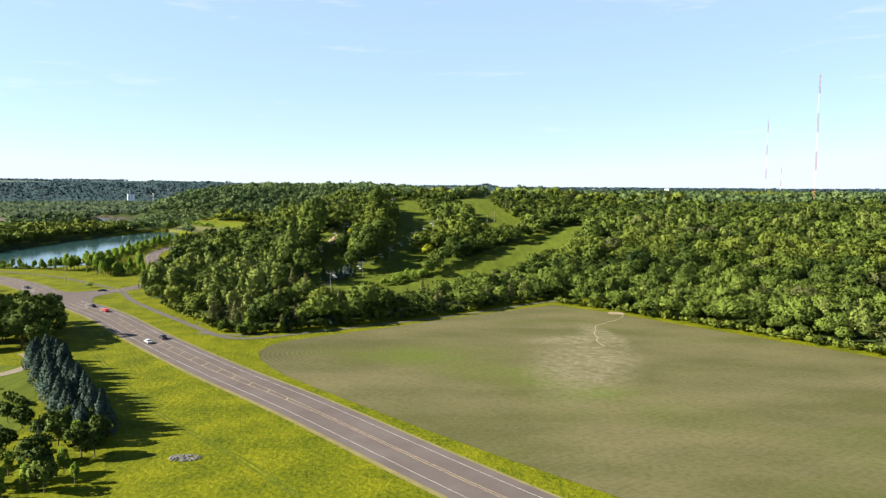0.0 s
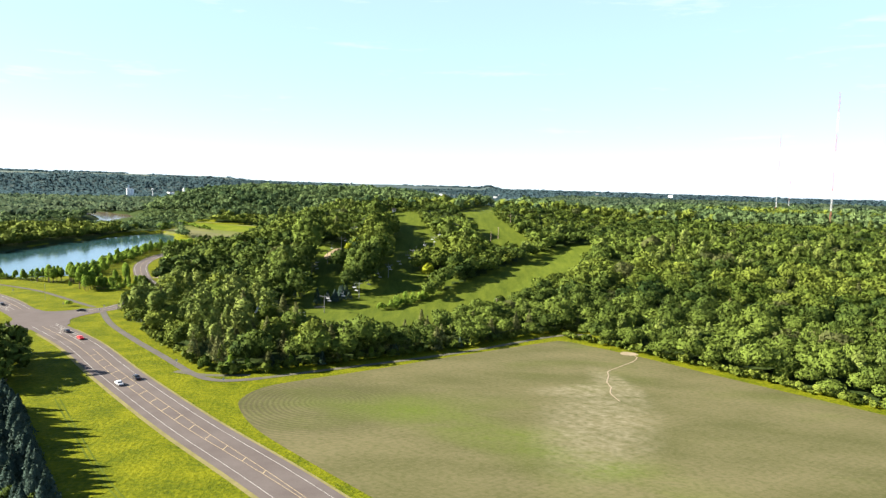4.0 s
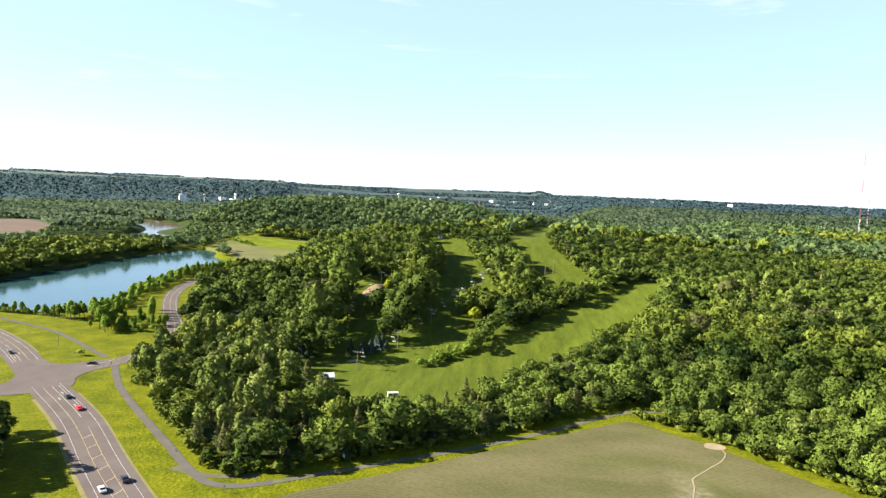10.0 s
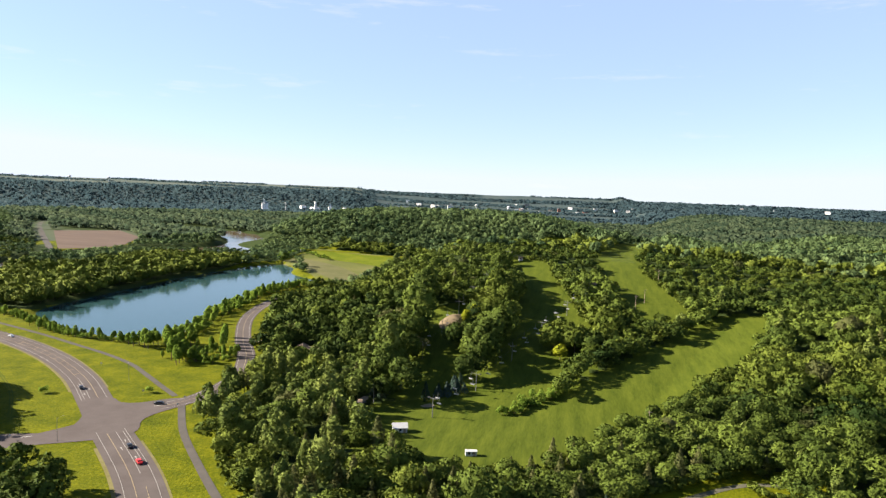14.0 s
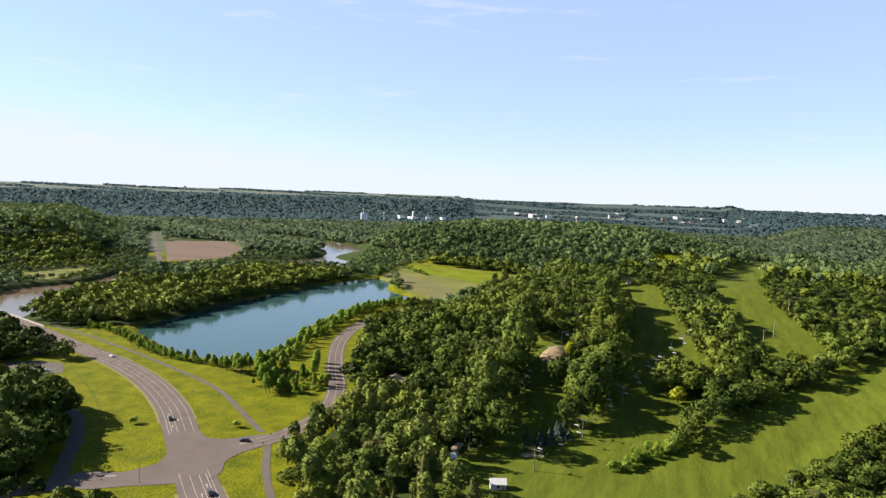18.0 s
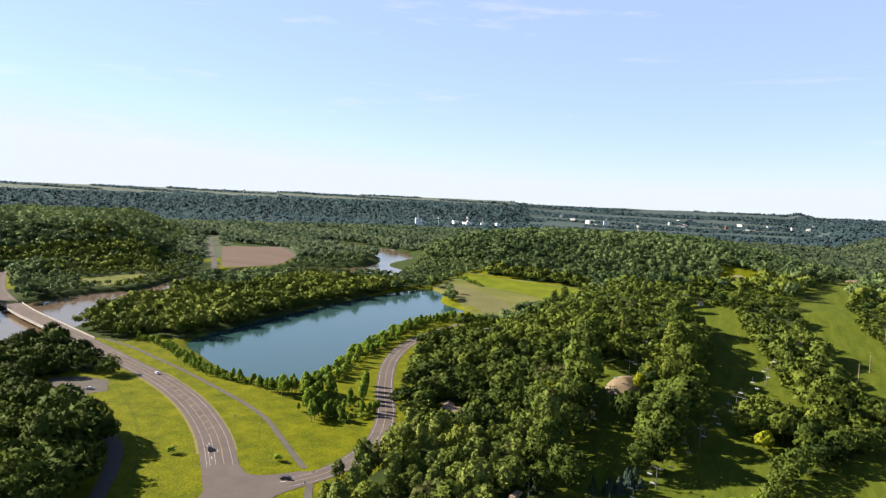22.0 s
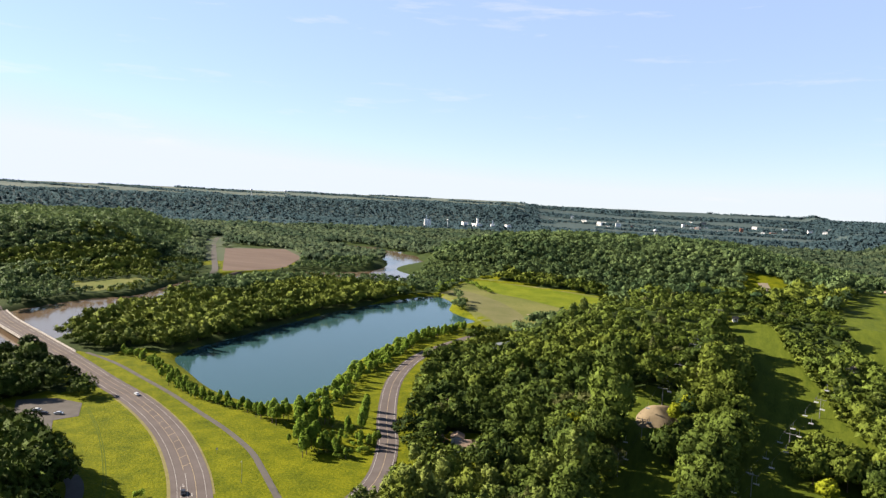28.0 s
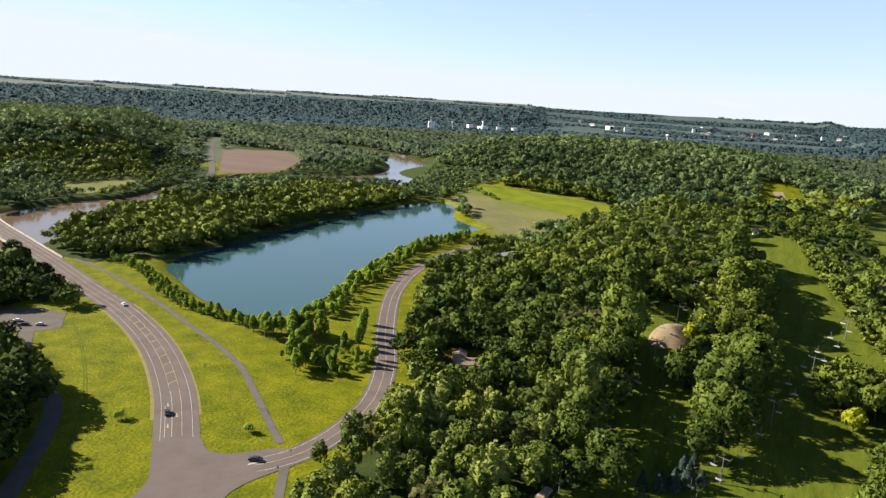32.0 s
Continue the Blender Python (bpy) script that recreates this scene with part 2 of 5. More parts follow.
M_BLUESPRUCE = leafy("blue_spruce_needles", (0.014, 0.030, 0.022), (0.052, 0.078, 0.062), 0.1)
M_PINE = leafy("pine_needles", (0.045, 0.055, 0.018), (0.095, 0.10, 0.035))
# distance haze is put into these colours: paler, bluer, and flattened by high translucency
M_HAZY_FARWOOD = leafy("hazy_far_woods", (0.036, 0.060, 0.036), (0.090, 0.120, 0.064), 0.5, 0.7, 0.05, 0.3, None)
M_HAZY_FLOOR = mat("hazy_valley_floor", (0.0406, 0.0583, 0.0355), (0.0758, 0.0837, 0.0481), scale=0.004, fine=0.03, bump=0)
M_HAZY_RIMWOOD = leafy("hazy_rim_woods", (0.036, 0.066, 0.079), (0.060, 0.095, 0.103), 0.5, 0.5, 0.04, 0.3, None)
M_HAZY_RIMFLOOR = mat("hazy_distant_land", (0.031, 0.0499, 0.0533), (0.0568, 0.074, 0.0671), scale=0.006, fine=0.03, bump=0)
M_HAZY_FIELD = mat("hazy_plateau_fields", (0.050, 0.070, 0.060), (0.105, 0.118, 0.096), scale=0.005, fine=0.02, bump=0)
M_LEAF_YOUNG = leafy("young_leaves", (0.085, 0.148, 0.018), (0.200, 0.275, 0.042), 0.5)
M_LEAF_DARK = leafy("oak_leaves", (0.014, 0.028, 0.005), (0.066, 0.094, 0.015), 0.03)
# leaves beyond the ski hill: a little haze mixed into the green
M_HAZY_HILLWOOD = leafy("hazy_hill_woods", (0.026, 0.050, 0.021), (0.100, 0.142, 0.052), 0.2, 0.5, 0.08, 0.9, (0.55, 0.45))
M_CONCRETE = mat("concrete", (0.213, 0.198, 0.178), (0.294, 0.279, 0.253), scale=0.3, fine=4.0, bump=0.1)
M_STEEL = mat("galvanised_steel", (0.172, 0.179, 0.187), (0.265, 0.273, 0.281), scale=1.0, fine=8.0, rough=0.45, metal=0.7, bump=0, spec=0.4)
M_WHITEPAINT = mat("white_paint", (0.357, 0.363, 0.363), (0.453, 0.46, 0.46), scale=0.5, fine=4.0, rough=0.5, bump=0, spec=0.3)


def water(name, deep, rough, bump):
    m = bpy.data.materials.new(name)
    m.use_nodes = True
    n, l = m.node_tree.nodes, m.node_tree.links
    b = n["Principled BSDF"]
    b.inputs["Base Color"].default_value = (*deep, 1)
    b.inputs["Roughness"].default_value = rough
    b.inputs["IOR"].default_value = 1.33
    geo = n.new("ShaderNodeNewGeometry")
    t = n.new("ShaderNodeTexNoise")
    t.inputs["Scale"].default_value = 0.5
    t.inputs["Detail"].default_value = 4
    l.new(geo.outputs["Position"], t.inputs["Vector"])
    bp = n.new("ShaderNodeBump")
    bp.inputs["Strength"].default_value = bump
    bp.inputs["Distance"].default_value = 0.1
    l.new(t.outputs["Fac"], bp.inputs["Height"])
    l.new(bp.outputs[0], b.inputs["Normal"])
    return m


M_LAKE = water("lake_water", (0.019, 0.050, 0.050), 0.10, 0.03)
M_RIVER = water("river_water", (0.0933, 0.0671, 0.0437), 0.12, 0.2)

# ---- plan ----
rng = np.random.default_rng(7)


def smooth(pts, step=3.0, closed=False):
    """Catmull-Rom line through the plan points."""
    p = np.array(pts, float)
    n = len(p)
    out = []
    for i in range(n if closed else n - 1):
        a, b, c, d = (p[(i + k) % n] if closed else p[min(max(i + k, 0), n - 1)] for k in (-1, 0, 1, 2))
        m = max(2, int(np.hypot(*(c - b)[:2]) / step))
        for t in np.arange(m) / m:
            out.append(0.5 * (2 * b + (c - a) * t + (2 * a - 5 * b + 4 * c - d) * t * t + (3 * b - a - 3 * c + d) * t ** 3))
    if not closed:
        out.append(p[-1])
    return np.array(out)


def line_distance(x, y, line):
    """Distance of plan points from a line; points far off its box just count as far."""
    x, y = np.asarray(x, float), np.asarray(y, float)
    (x0, y0), (x1, y1) = line[:, :2].min(0) - 130, line[:, :2].max(0) + 130
    near = (x > x0) & (x < x1) & (y > y0) & (y < y1)
    if not near.all():
        out = np.full(np.shape(x), 1e3)
        if near.any():
            out[near] = line_distance(x[near], y[near], line)
        return out
    best = np.full(np.shape(x), 1e9)
    for (ax, ay), (bx, by) in zip(line[:-1, :2], line[1:, :2]):
        dx, dy = bx - ax, by - ay
        t = np.clip(((x - ax) * dx + (y - ay) * dy) / (dx * dx + dy * dy + 1e-9), 0, 1)
        best = np.minimum(best, (x - ax - t * dx) ** 2 + (y - ay - t * dy) ** 2)
    return np.sqrt(best)


def inside(x, y, ring):
    """Which plan points lie in a closed ring."""
    x, y = np.asarray(x, float), np.asarray(y, float)
    r = np.zeros(np.shape(x), bool)
    (x0, y0), (x1, y1) = ring[:, :2].min(0), ring[:, :2].max(0)
    near = (x >= x0) & (x <= x1) & (y >= y0) & (y <= y1)
    if not near.all():
        if near.any():
            r[near] = inside(x[near], y[near], ring)
        return r
    for (ax, ay), (bx, by) in zip(ring[:, :2], np.roll(ring[:, :2], -1, axis=0)):
        r ^= ((ay > y) != (by > y)) & (x < (bx - ax) * (y - ay) / (by - ay + 1e-12) + ax)
    return r


def within(x, y, ring):
    """Signed distance to a ring, positive inside."""
    d = line_distance(x, y, np.vstack([ring, ring[:1]]))
    return np.where(inside(x, y, ring), d, -d)


def ease(a, b, v):
    t = np.clip((v - a) / (b - a), 0, 1)
    return t * t * (3 - 2 * t)


HIGHWAY = smooth([(200, -75), (130, 5), (70, 70), (12, 131), (-37, 186), (-77, 228), (-121, 278), (-156, 320), (-196, 360), (-226, 391), (-259, 423), (-302, 455),
                  (-352, 482), (-405, 503), (-470, 530), (-540, 557), (-640, 597), (-760, 660), (-900, 760)])
SIDE_ROAD = smooth([(-212, 374), (-195, 388), (-184, 405), (-181, 430), (-185, 458), (-200, 494), (-219, 528), (-243, 578), (-257, 617),
                    (-266, 660), (-267, 700), (-259, 765), (-245, 800), (-215, 835)])
WEST_ROAD = smooth([(-205, 362), (-215, 342), (-226, 332), (-240, 318), (-262, 300), (-300, 280), (-360, 260)])
LOT_ROAD = smooth([(-232, 328), (-246, 345), (-264, 368), (-284, 388), (-303, 398), (-330, 410), (-352, 425), (-370, 440)])
BIKE_PATH = smooth([(-184, 396), (-164, 364), (-139, 333), (-113, 303), (-94, 281), (-83, 273), (-71, 275), (-52, 287), (-15, 311), (15, 333), (56, 368), (75, 372)])
LAKE_PATH = smooth([(-194, 407), (-211, 421), (-231, 438), (-251, 454), (-279, 470), (-309, 484), (-348, 502), (-390, 519), (-431, 535), (-470, 545)])
FIELD = smooth([(-67, 253), (-64, 264), (-56, 273), (-29, 293), (9, 323), (48, 352), (58, 357), (70, 347), (88, 329), (112, 300), (138, 270), (152, 254), (230, 160), (200, 60), (120, 55), (72, 92),
                (35, 131), (2, 163), (-36, 203), (-55, 225), (-65, 243)], closed=True)
LAKE = smooth([(-420, 570), (-385, 547), (-347, 525), (-312, 515), (-285, 519), (-270, 545), (-284, 589), (-298, 641), (-304, 692), (-305, 743), (-297, 795),
               (-285, 846), (-312, 872), (-334, 896), (-355, 950), (-393, 985), (-415, 960), (-430, 871), (-438, 785), (-437, 714), (-436, 655), (-434, 606)], closed=True)
MEADOW = smooth([(-385, 985), (-345, 950), (-320, 895), (-290, 850), (-262, 815), (-232, 862), (-197, 950), (-165, 1050), (-235, 1095), (-314, 1112), (-400, 1120)], closed=True)
RIVER = smooth([(-500, 380), (-545, 470), (-585, 560), (-630, 650), (-640, 760), (-690, 900), (-680, 1000), (-590, 1080), (-552, 1170), (-580, 1300), (-660, 1410), (-770, 1490), (-900, 1560)], 12)
APRON = np.array([(-196, 343), (-208, 336), (-221, 328), (-233, 334), (-232, 340), (-221, 345), (-214.5, 347), (-211.5, 352), (-212, 360), (-217, 371), (-229, 386), (-221, 396), (-212, 391), (-204, 393), (-197, 400), (-190, 405),
                  (-181, 400), (-185, 389), (-188, 380), (-188, 371), (-183, 361), (-184, 352)], float)
BEND = np.array([(-790, 1510), (-650, 1320), (-590, 1180), (-565, 1090), (-490, 1075), (-505, 1180), (-530, 1320), (-580, 1380), (-680, 1450)], float)
PLOUGHED = np.array([(-976, 1268), (-890, 1344), (-768, 1228), (-700, 1090), (-684, 1010), (-715, 962)], float)
CLEARING = np.array([(-768, 772), (-758, 852), (-722, 842), (-698, 746), (-720, 733)], float)
# ---- mown ski runs ----
RUN_MAIN = np.array([(-55, 698), (-31, 698), (-15, 629), (4, 560), (10, 548), (2, 536), (0, 495), (-10, 470), (-14, 445), (-8, 420), (-14, 378), (-40, 352), (-58, 346), (-80, 358),
                     (-101, 398), (-95, 420), (-78, 431), (-62, 441), (-46, 470), (-40, 520), (-39, 565), (-43, 630)], float)
RUN_LONG = np.array([(-50, 352), (-16, 366), (20, 415), (48, 455), (92, 512), (118, 570), (108, 588), (86, 574), (48, 526), (19, 487), (-3, 455), (-14, 440), (-40, 410)], float)
RUN_UPPER = np.array([(14, 735), (20, 790), (30, 845), (50, 905), (70, 968), (104, 985), (74, 880), (62, 830), (52, 770), (47, 735), (50, 668), (57, 640), (72, 590), (66, 562), (40, 562), (30, 590), (24, 628), (19, 655), (16, 690)], float)
RUN_MOUND = np.array([(-98, 566), (-74, 572), (-80, 525), (-74, 490), (-64, 468), (-62, 440), (-78, 430), (-90, 440), (-90, 470), (-90, 500), (-94, 540)], float)


def height(x, y):
    x, y = np.asarray(x, float), np.asarray(y, float)
    s1 = y - 418
    s2 = (x - 57) * 0.757 + (y - 362) * 0.653 - 8
    s = np.maximum(s1, s2) / 265
    r = 48 * np.where(s < 0, 0, np.where(s < 0.15, s * s / 0.3, np.minimum(s - 0.075, 1)))
    foot = np.interp(y, [300, 430, 500, 600, 700, 800, 860, 950, 1060, 1300, 2000], [-160, -160, -185, -232, -240, -222, -195, -180, -140, -60, 200])
    z = r * ease(0, 135, x - foot)
    z = z * (1 - 0.12 * ease(100, 180, x))
    brow = 170 * ease(-45, 35, x)                                            # the top stays level longer behind the upper run
    z = z * (1 - 0.9 * ease(770 + brow, 1000 + brow, y) * ease(420, 150, x))
    z = z + 56 * np.exp(-(((x + 240) / 312) ** 4 + ((y - 1390) / 215) ** 4))
    d, e = -0.75 * (x + 748) - 0.66 * (y - 982), -0.66 * (x + 748) + 0.75 * (y - 982)
    z = z + 52 * ease(15, 190, d) * ease(-60, 150, e) * ease(1000, 600, e) * ease(900, 500, d)
    far = np.hypot(x + 30, y - 120)
    rim = ease(15.5, 18.5, np.degrees(np.arctan2(-(x + 45), y - 198)))      # the bluff ends where the valley bends
    z = z + rim * (68 * ease(3050, 3600, far) + 26 * ease(3650, 4700, far)) + (1 - rim) * 76 * np.clip((far - 2500) / 2150, 0, 1) ** 2.6 * ease(60, 10, z)
    z = z + 2.0 * np.sin(x / 61 + 1) * np.sin(y / 47) * ease(6, 30, z)
    near = (far < 1800)
    z = np.where(near, z - 6.5 * ease(-4, 16, within(x, y, LAKE)), z)
    z = np.where(far < 2600, z - 7 * ease(-12, 10, within(x, y, BEND)), z)
    z = np.where(far < 2600, z - 7 * ease(58, 38, line_distance(x, y, RIVER) * (1 + 1.1 * ease(720, 780, y) * ease(1070, 1030, y))), z)
    return z

# ---- mesh helpers ----
def mesh_object(name, verts, faces, material, parent=None, smooth_faces=False, tints=None, normals=None):
    """One mesh object from arrays: verts (n, 3); faces: an (m, k) array or a list."""
    me = bpy.data.meshes.new(name)
    verts = np.asarray(verts, np.float32)
    if isinstance(faces, np.ndarray):
        k = faces.shape[1]
        me.vertices.add(len(verts))
        me.vertices.foreach_set("co", verts.ravel())
        me.loops.add(faces.size)
        me.loops.foreach_set("vertex_index", faces.astype(np.int32).ravel())
        me.polygons.add(len(faces))
        me.polygons.foreach_set("loop_start", np.arange(0, faces.size, k, dtype=np.int32))
        me.polygons.foreach_set("loop_total", np.full(len(faces), k, np.int32))
        me.update(calc_edges=True)
    else:
        me.from_pydata([tuple(map(float, v)) for v in verts], [], faces)
        me.update()
    if smooth_faces:
        me.polygons.foreach_set("use_smooth", np.ones(len(me.polygons), bool))
    if tints is not None:
        at = me.attributes.new("tint", "FLOAT", "POINT")
        at.data.foreach_set("value", np.asarray(tints, np.float32))
    if normals is not None:
        at = me.attributes.new("custom_normal", "FLOAT_VECTOR", "POINT")
        at.data.foreach_set("vector", np.asarray(normals, np.float32).ravel())
        me.update()
    me.materials.append(material)
    ob = new(name, me)
    if parent is not None:
        ob.parent = parent
    return ob


def part(name, bm, material, parent, label=""):
    me = bpy.data.meshes.new(name)
    bm.to_mesh(me)
    bm.free()
    me.materials.append(material)
    ob = new(name, me)
    ob.parent = parent
    if label:
        tagged(ob, label)
    return ob


def empty(name, m, label, category, group="", kind=""):
    ob = new(name)
    ob.matrix_basis = m
    return tagged(ob, label, category, group, kind)


def strip(line, left, right, lift=0.0, drape=True):
    """Verts and quads of a ribbon along a plan line, from offset left to right (metres, right of travel positive)."""
    p = line[:, :2]
    d = np.gradient(p, axis=0)
    d /= np.linalg.norm(d, axis=1)[:, None]
    n = np.stack([d[:, 1], -d[:, 0]], 1)
    a, b = p + n * left, p + n * right
    v = np.vstack([a, b])
    z = (height(v[:, 0], v[:, 1]) if drape else np.zeros(len(v))) + lift
    i, m = np.arange(len(p) - 1), len(p)
    return np.column_stack([v, z]), np.stack([i, i + m, i + m + 1, i + 1], 1)


def ribbon(name, line, left, right, material, lift, parent=None, drape=True):
    v, f = strip(line, left, right, lift, drape)
    return mesh_object(name, v, f, material, parent)


def cut(line, start, length):
    """A stretch of a line, by metres along it."""
    s = np.concatenate([[0], np.cumsum(np.hypot(*np.diff(line[:, :2], axis=0).T))])
    t = np.linspace(start, min(start + length, s[-1]), max(2, int(length / 4) + 1))
    return np.column_stack([np.interp(t, s, line[:, 0]), np.interp(t, s, line[:, 1])])


def line_length(line):
    return float(np.hypot(*np.diff(line[:, :2], axis=0).T).sum())


def sheet(name, ring, material, lift, cell=6.0, parent=None, edge_fade=0):
    """A draped sheet that fills a plan ring."""
    bm = bmesh.new()
    vs = [bm.verts.new((x, y, 0)) for x, y in ring[:, :2]]
    bmesh.ops.triangle_fill(bm, edges=[bm.edges.new((a, b)) for a, b in zip(vs, vs[1:] + vs[:1])], use_beauty=True)
    (x0, y0), (x1, y1) = ring[:, :2].min(0), ring[:, :2].max(0)
    for axis, lo, hi in ((0, x0, x1), (1, y0, y1)):
        for c in np.arange(lo + cell, hi, cell):
            co, no = [0, 0, 0], [0, 0, 0]
            co[axis], no[axis] = c, 1
            bmesh.ops.bisect_plane(bm, geom=bm.verts[:] + bm.edges[:] + bm.faces[:], plane_co=co, plane_no=no)
    xs = np.array([v.co.x for v in bm.verts])
    ys = np.array([v.co.y for v in bm.verts])
    for v, z in zip(bm.verts, height(xs, ys)):
        v.co.z = z + lift
    bmesh.ops.recalc_face_normals(bm, faces=bm.faces[:])
    if sum(f.normal.z for f in bm.faces) < 0:
        bmesh.ops.reverse_faces(bm, faces=bm.faces[:])
    me = bpy.data.meshes.new(name)
    bm.to_mesh(me)
    bm.free()
    me.materials.append(material)
    ob = new(name, me)
    if parent is not None:
        ob.parent = parent
    return ob


# ---- ground ----
def graded(lo, hi, near_lo, near_hi, cell, growth=1.09):
    mid = list(np.arange(near_lo, near_hi + 0.1, cell))
    up, c, v = [], cell, near_hi
    while v < hi:
        c *= growth
        v += c
        up.append(min(v, hi))
    down, c, v = [], cell, near_lo
    while v > lo:
        c *= growth
        v -= c
        down.append(max(v, lo))
    return np.array(down[::-1] + mid + up)


gx, gy = graded(-4650, 4600, -700, 300, 5.0), graded(-1500, 4780, 40, 1000, 5.0)
GX, GY = np.meshgrid(gx, gy)
GZ = height(GX, GY)
nx, ny = len(gx), len(gy)
idx = np.arange(nx * ny).reshape(ny, nx)
quads = np.stack([idx[:-1, :-1], idx[:-1, 1:], idx[1:, 1:], idx[1:, :-1]], -1).reshape(-1, 4)
ground = mesh_object("ground", np.column_stack([GX.ravel(), GY.ravel(), GZ.ravel()]), quads, M_GRASS, smooth_faces=True)
ground.data.materials.append(M_FLOOR_SHADE)
ground.data.materials.append(M_SLOPE)
ground.data.materials.append(M_HAZY_FLOOR)
ground.data.materials.append(M_HAZY_FIELD)
ground.data.materials.append(M_HAZY_RIMFLOOR)
tagged(ground, "grassy valley floor rising into wooded hills", "ground", kind="structure")

FAR_ROAD = smooth([(-715, 940), (-748, 985), (-880, 1130), (-1075, 1347), (-1200, 1500)], 30)
FAR_LANE = smooth([(-25, 1195), (-4, 1115), (28, 1060), (70, 1016), (130, 1003), (200, 1008), (300, 1025)], 12)
YARDS = ((-164, 506, 12), (-158, 492, 9), (-174, 512, 8), (-218, 712, 15), (-210, 694, 14), (-203, 680, 8), (88, 992, 14), (108, 1002, 12), (150, 1017, 14), (178, 1000, 12), (-101, 548, 13), (-50, 697, 9), (-82, 540, 15), (-78, 525, 10), (-103, 406, 6), (-77, 390, 13), (-72, 378, 9))
# woods cover: where trees stand
def in_woods(x, y):
    ok = np.asarray(y) > 95
    ok &= height(x, y) > np.where(x < -400, -2.4, -0.6)
    for ring, m in ((FIELD, -7), (MEADOW, 2), (RUN_MAIN, -2), (RUN_LONG, -2), (RUN_UPPER, -2), (RUN_MOUND, -2), (PLOUGHED, -10), (APRON, -9), (CLEARING, -4)):
        ok &= within(x, y, ring) < m if m < 0 else ~inside(x, y, ring)
    ok &= within(x, y, LAKE) < np.where(x < -400, 3.0, -1.5)
    for line, d in ((HIGHWAY, 14), (SIDE_ROAD, 11), (BIKE_PATH, 7), (LAKE_PATH, 8), (WEST_ROAD, 8), (LOT_ROAD, 6), (FAR_ROAD, 18), (FAR_LANE, 26)):
        ok &= line_distance(x, y, line) > d
    ok &= (line_distance(x, y, SIDE_ROAD) > 17) | (y < 560) | (y > 840)
    ok &= line_distance(x, y, RIVER) > np.where((y > 740) & (y < 1050), 20, 50)
    ok &= within(x, y, BEND) < -4
    for cx, cy, r in YARDS:
        ok &= np.hypot(x - cx, y - cy) > r
    return ok


# open grass between the highway, the lake and the side road, and the wide verge before the farm
OPEN = [np.array(r, float) for r in (
    [(-200, 385), (-226, 391), (-259, 423), (-302, 455), (-352, 482), (-405, 503), (-466, 529), (-440, 580), (-300, 620), (-310, 800), (-267, 800), (-258, 765), (-267, 700),
     (-266, 660), (-257, 617), (-243, 578), (-219, 528), (-200, 494), (-185, 458), (-181, 430), (-184, 405)],
    [(-160, 330), (-110, 275), (-40, 200), (60, 90), (20, 60), (-140, 60), (-100, 150), (-95, 190), (-118, 245), (-150, 275), (-165, 310)],
    [(-215, 385), (-250, 425), (-300, 462), (-380, 500), (-392, 482), (-372, 465), (-352, 425), (-303, 398), (-284, 388), (-264, 368), (-246, 345), (-232, 328), (-215, 345)],
    [(-190, 385), (-165, 372), (-140, 340), (-112, 308), (-85, 282), (-60, 292), (-60, 270), (-150, 300)],
    [(-400, 470), (-365, 470), (-345, 440), (-365, 415), (-410, 440)],
    [(-205, 345), (-222, 330), (-246, 310), (-250, 280), (-225, 240), (-150, 240), (-165, 310), (-190, 340)],
    [(-150, 300), (-62, 272), (40, 150), (110, 60), (40, 60), (-160, 310)],
    [(-165, 310), (-150, 275), (-118, 245), (-125, 238), (-160, 238)],
    [(-178, 318), (-150, 290), (-100, 215), (-85, 180), (-130, 190), (-160, 240)],
    [(-312, 620), (-258, 620), (-252, 760), (-222, 838), (-262, 866), (-305, 850), (-318, 740)],
    [(-160, 240), (-125, 240), (-100, 190), (-85, 150), (-100, 60), (-260, 60), (-235, 200)],
)]


def woods(x, y):
    ok = in_woods(x, y)
    for r in OPEN:
        ok &= ~inside(x, y, r)
    return ok


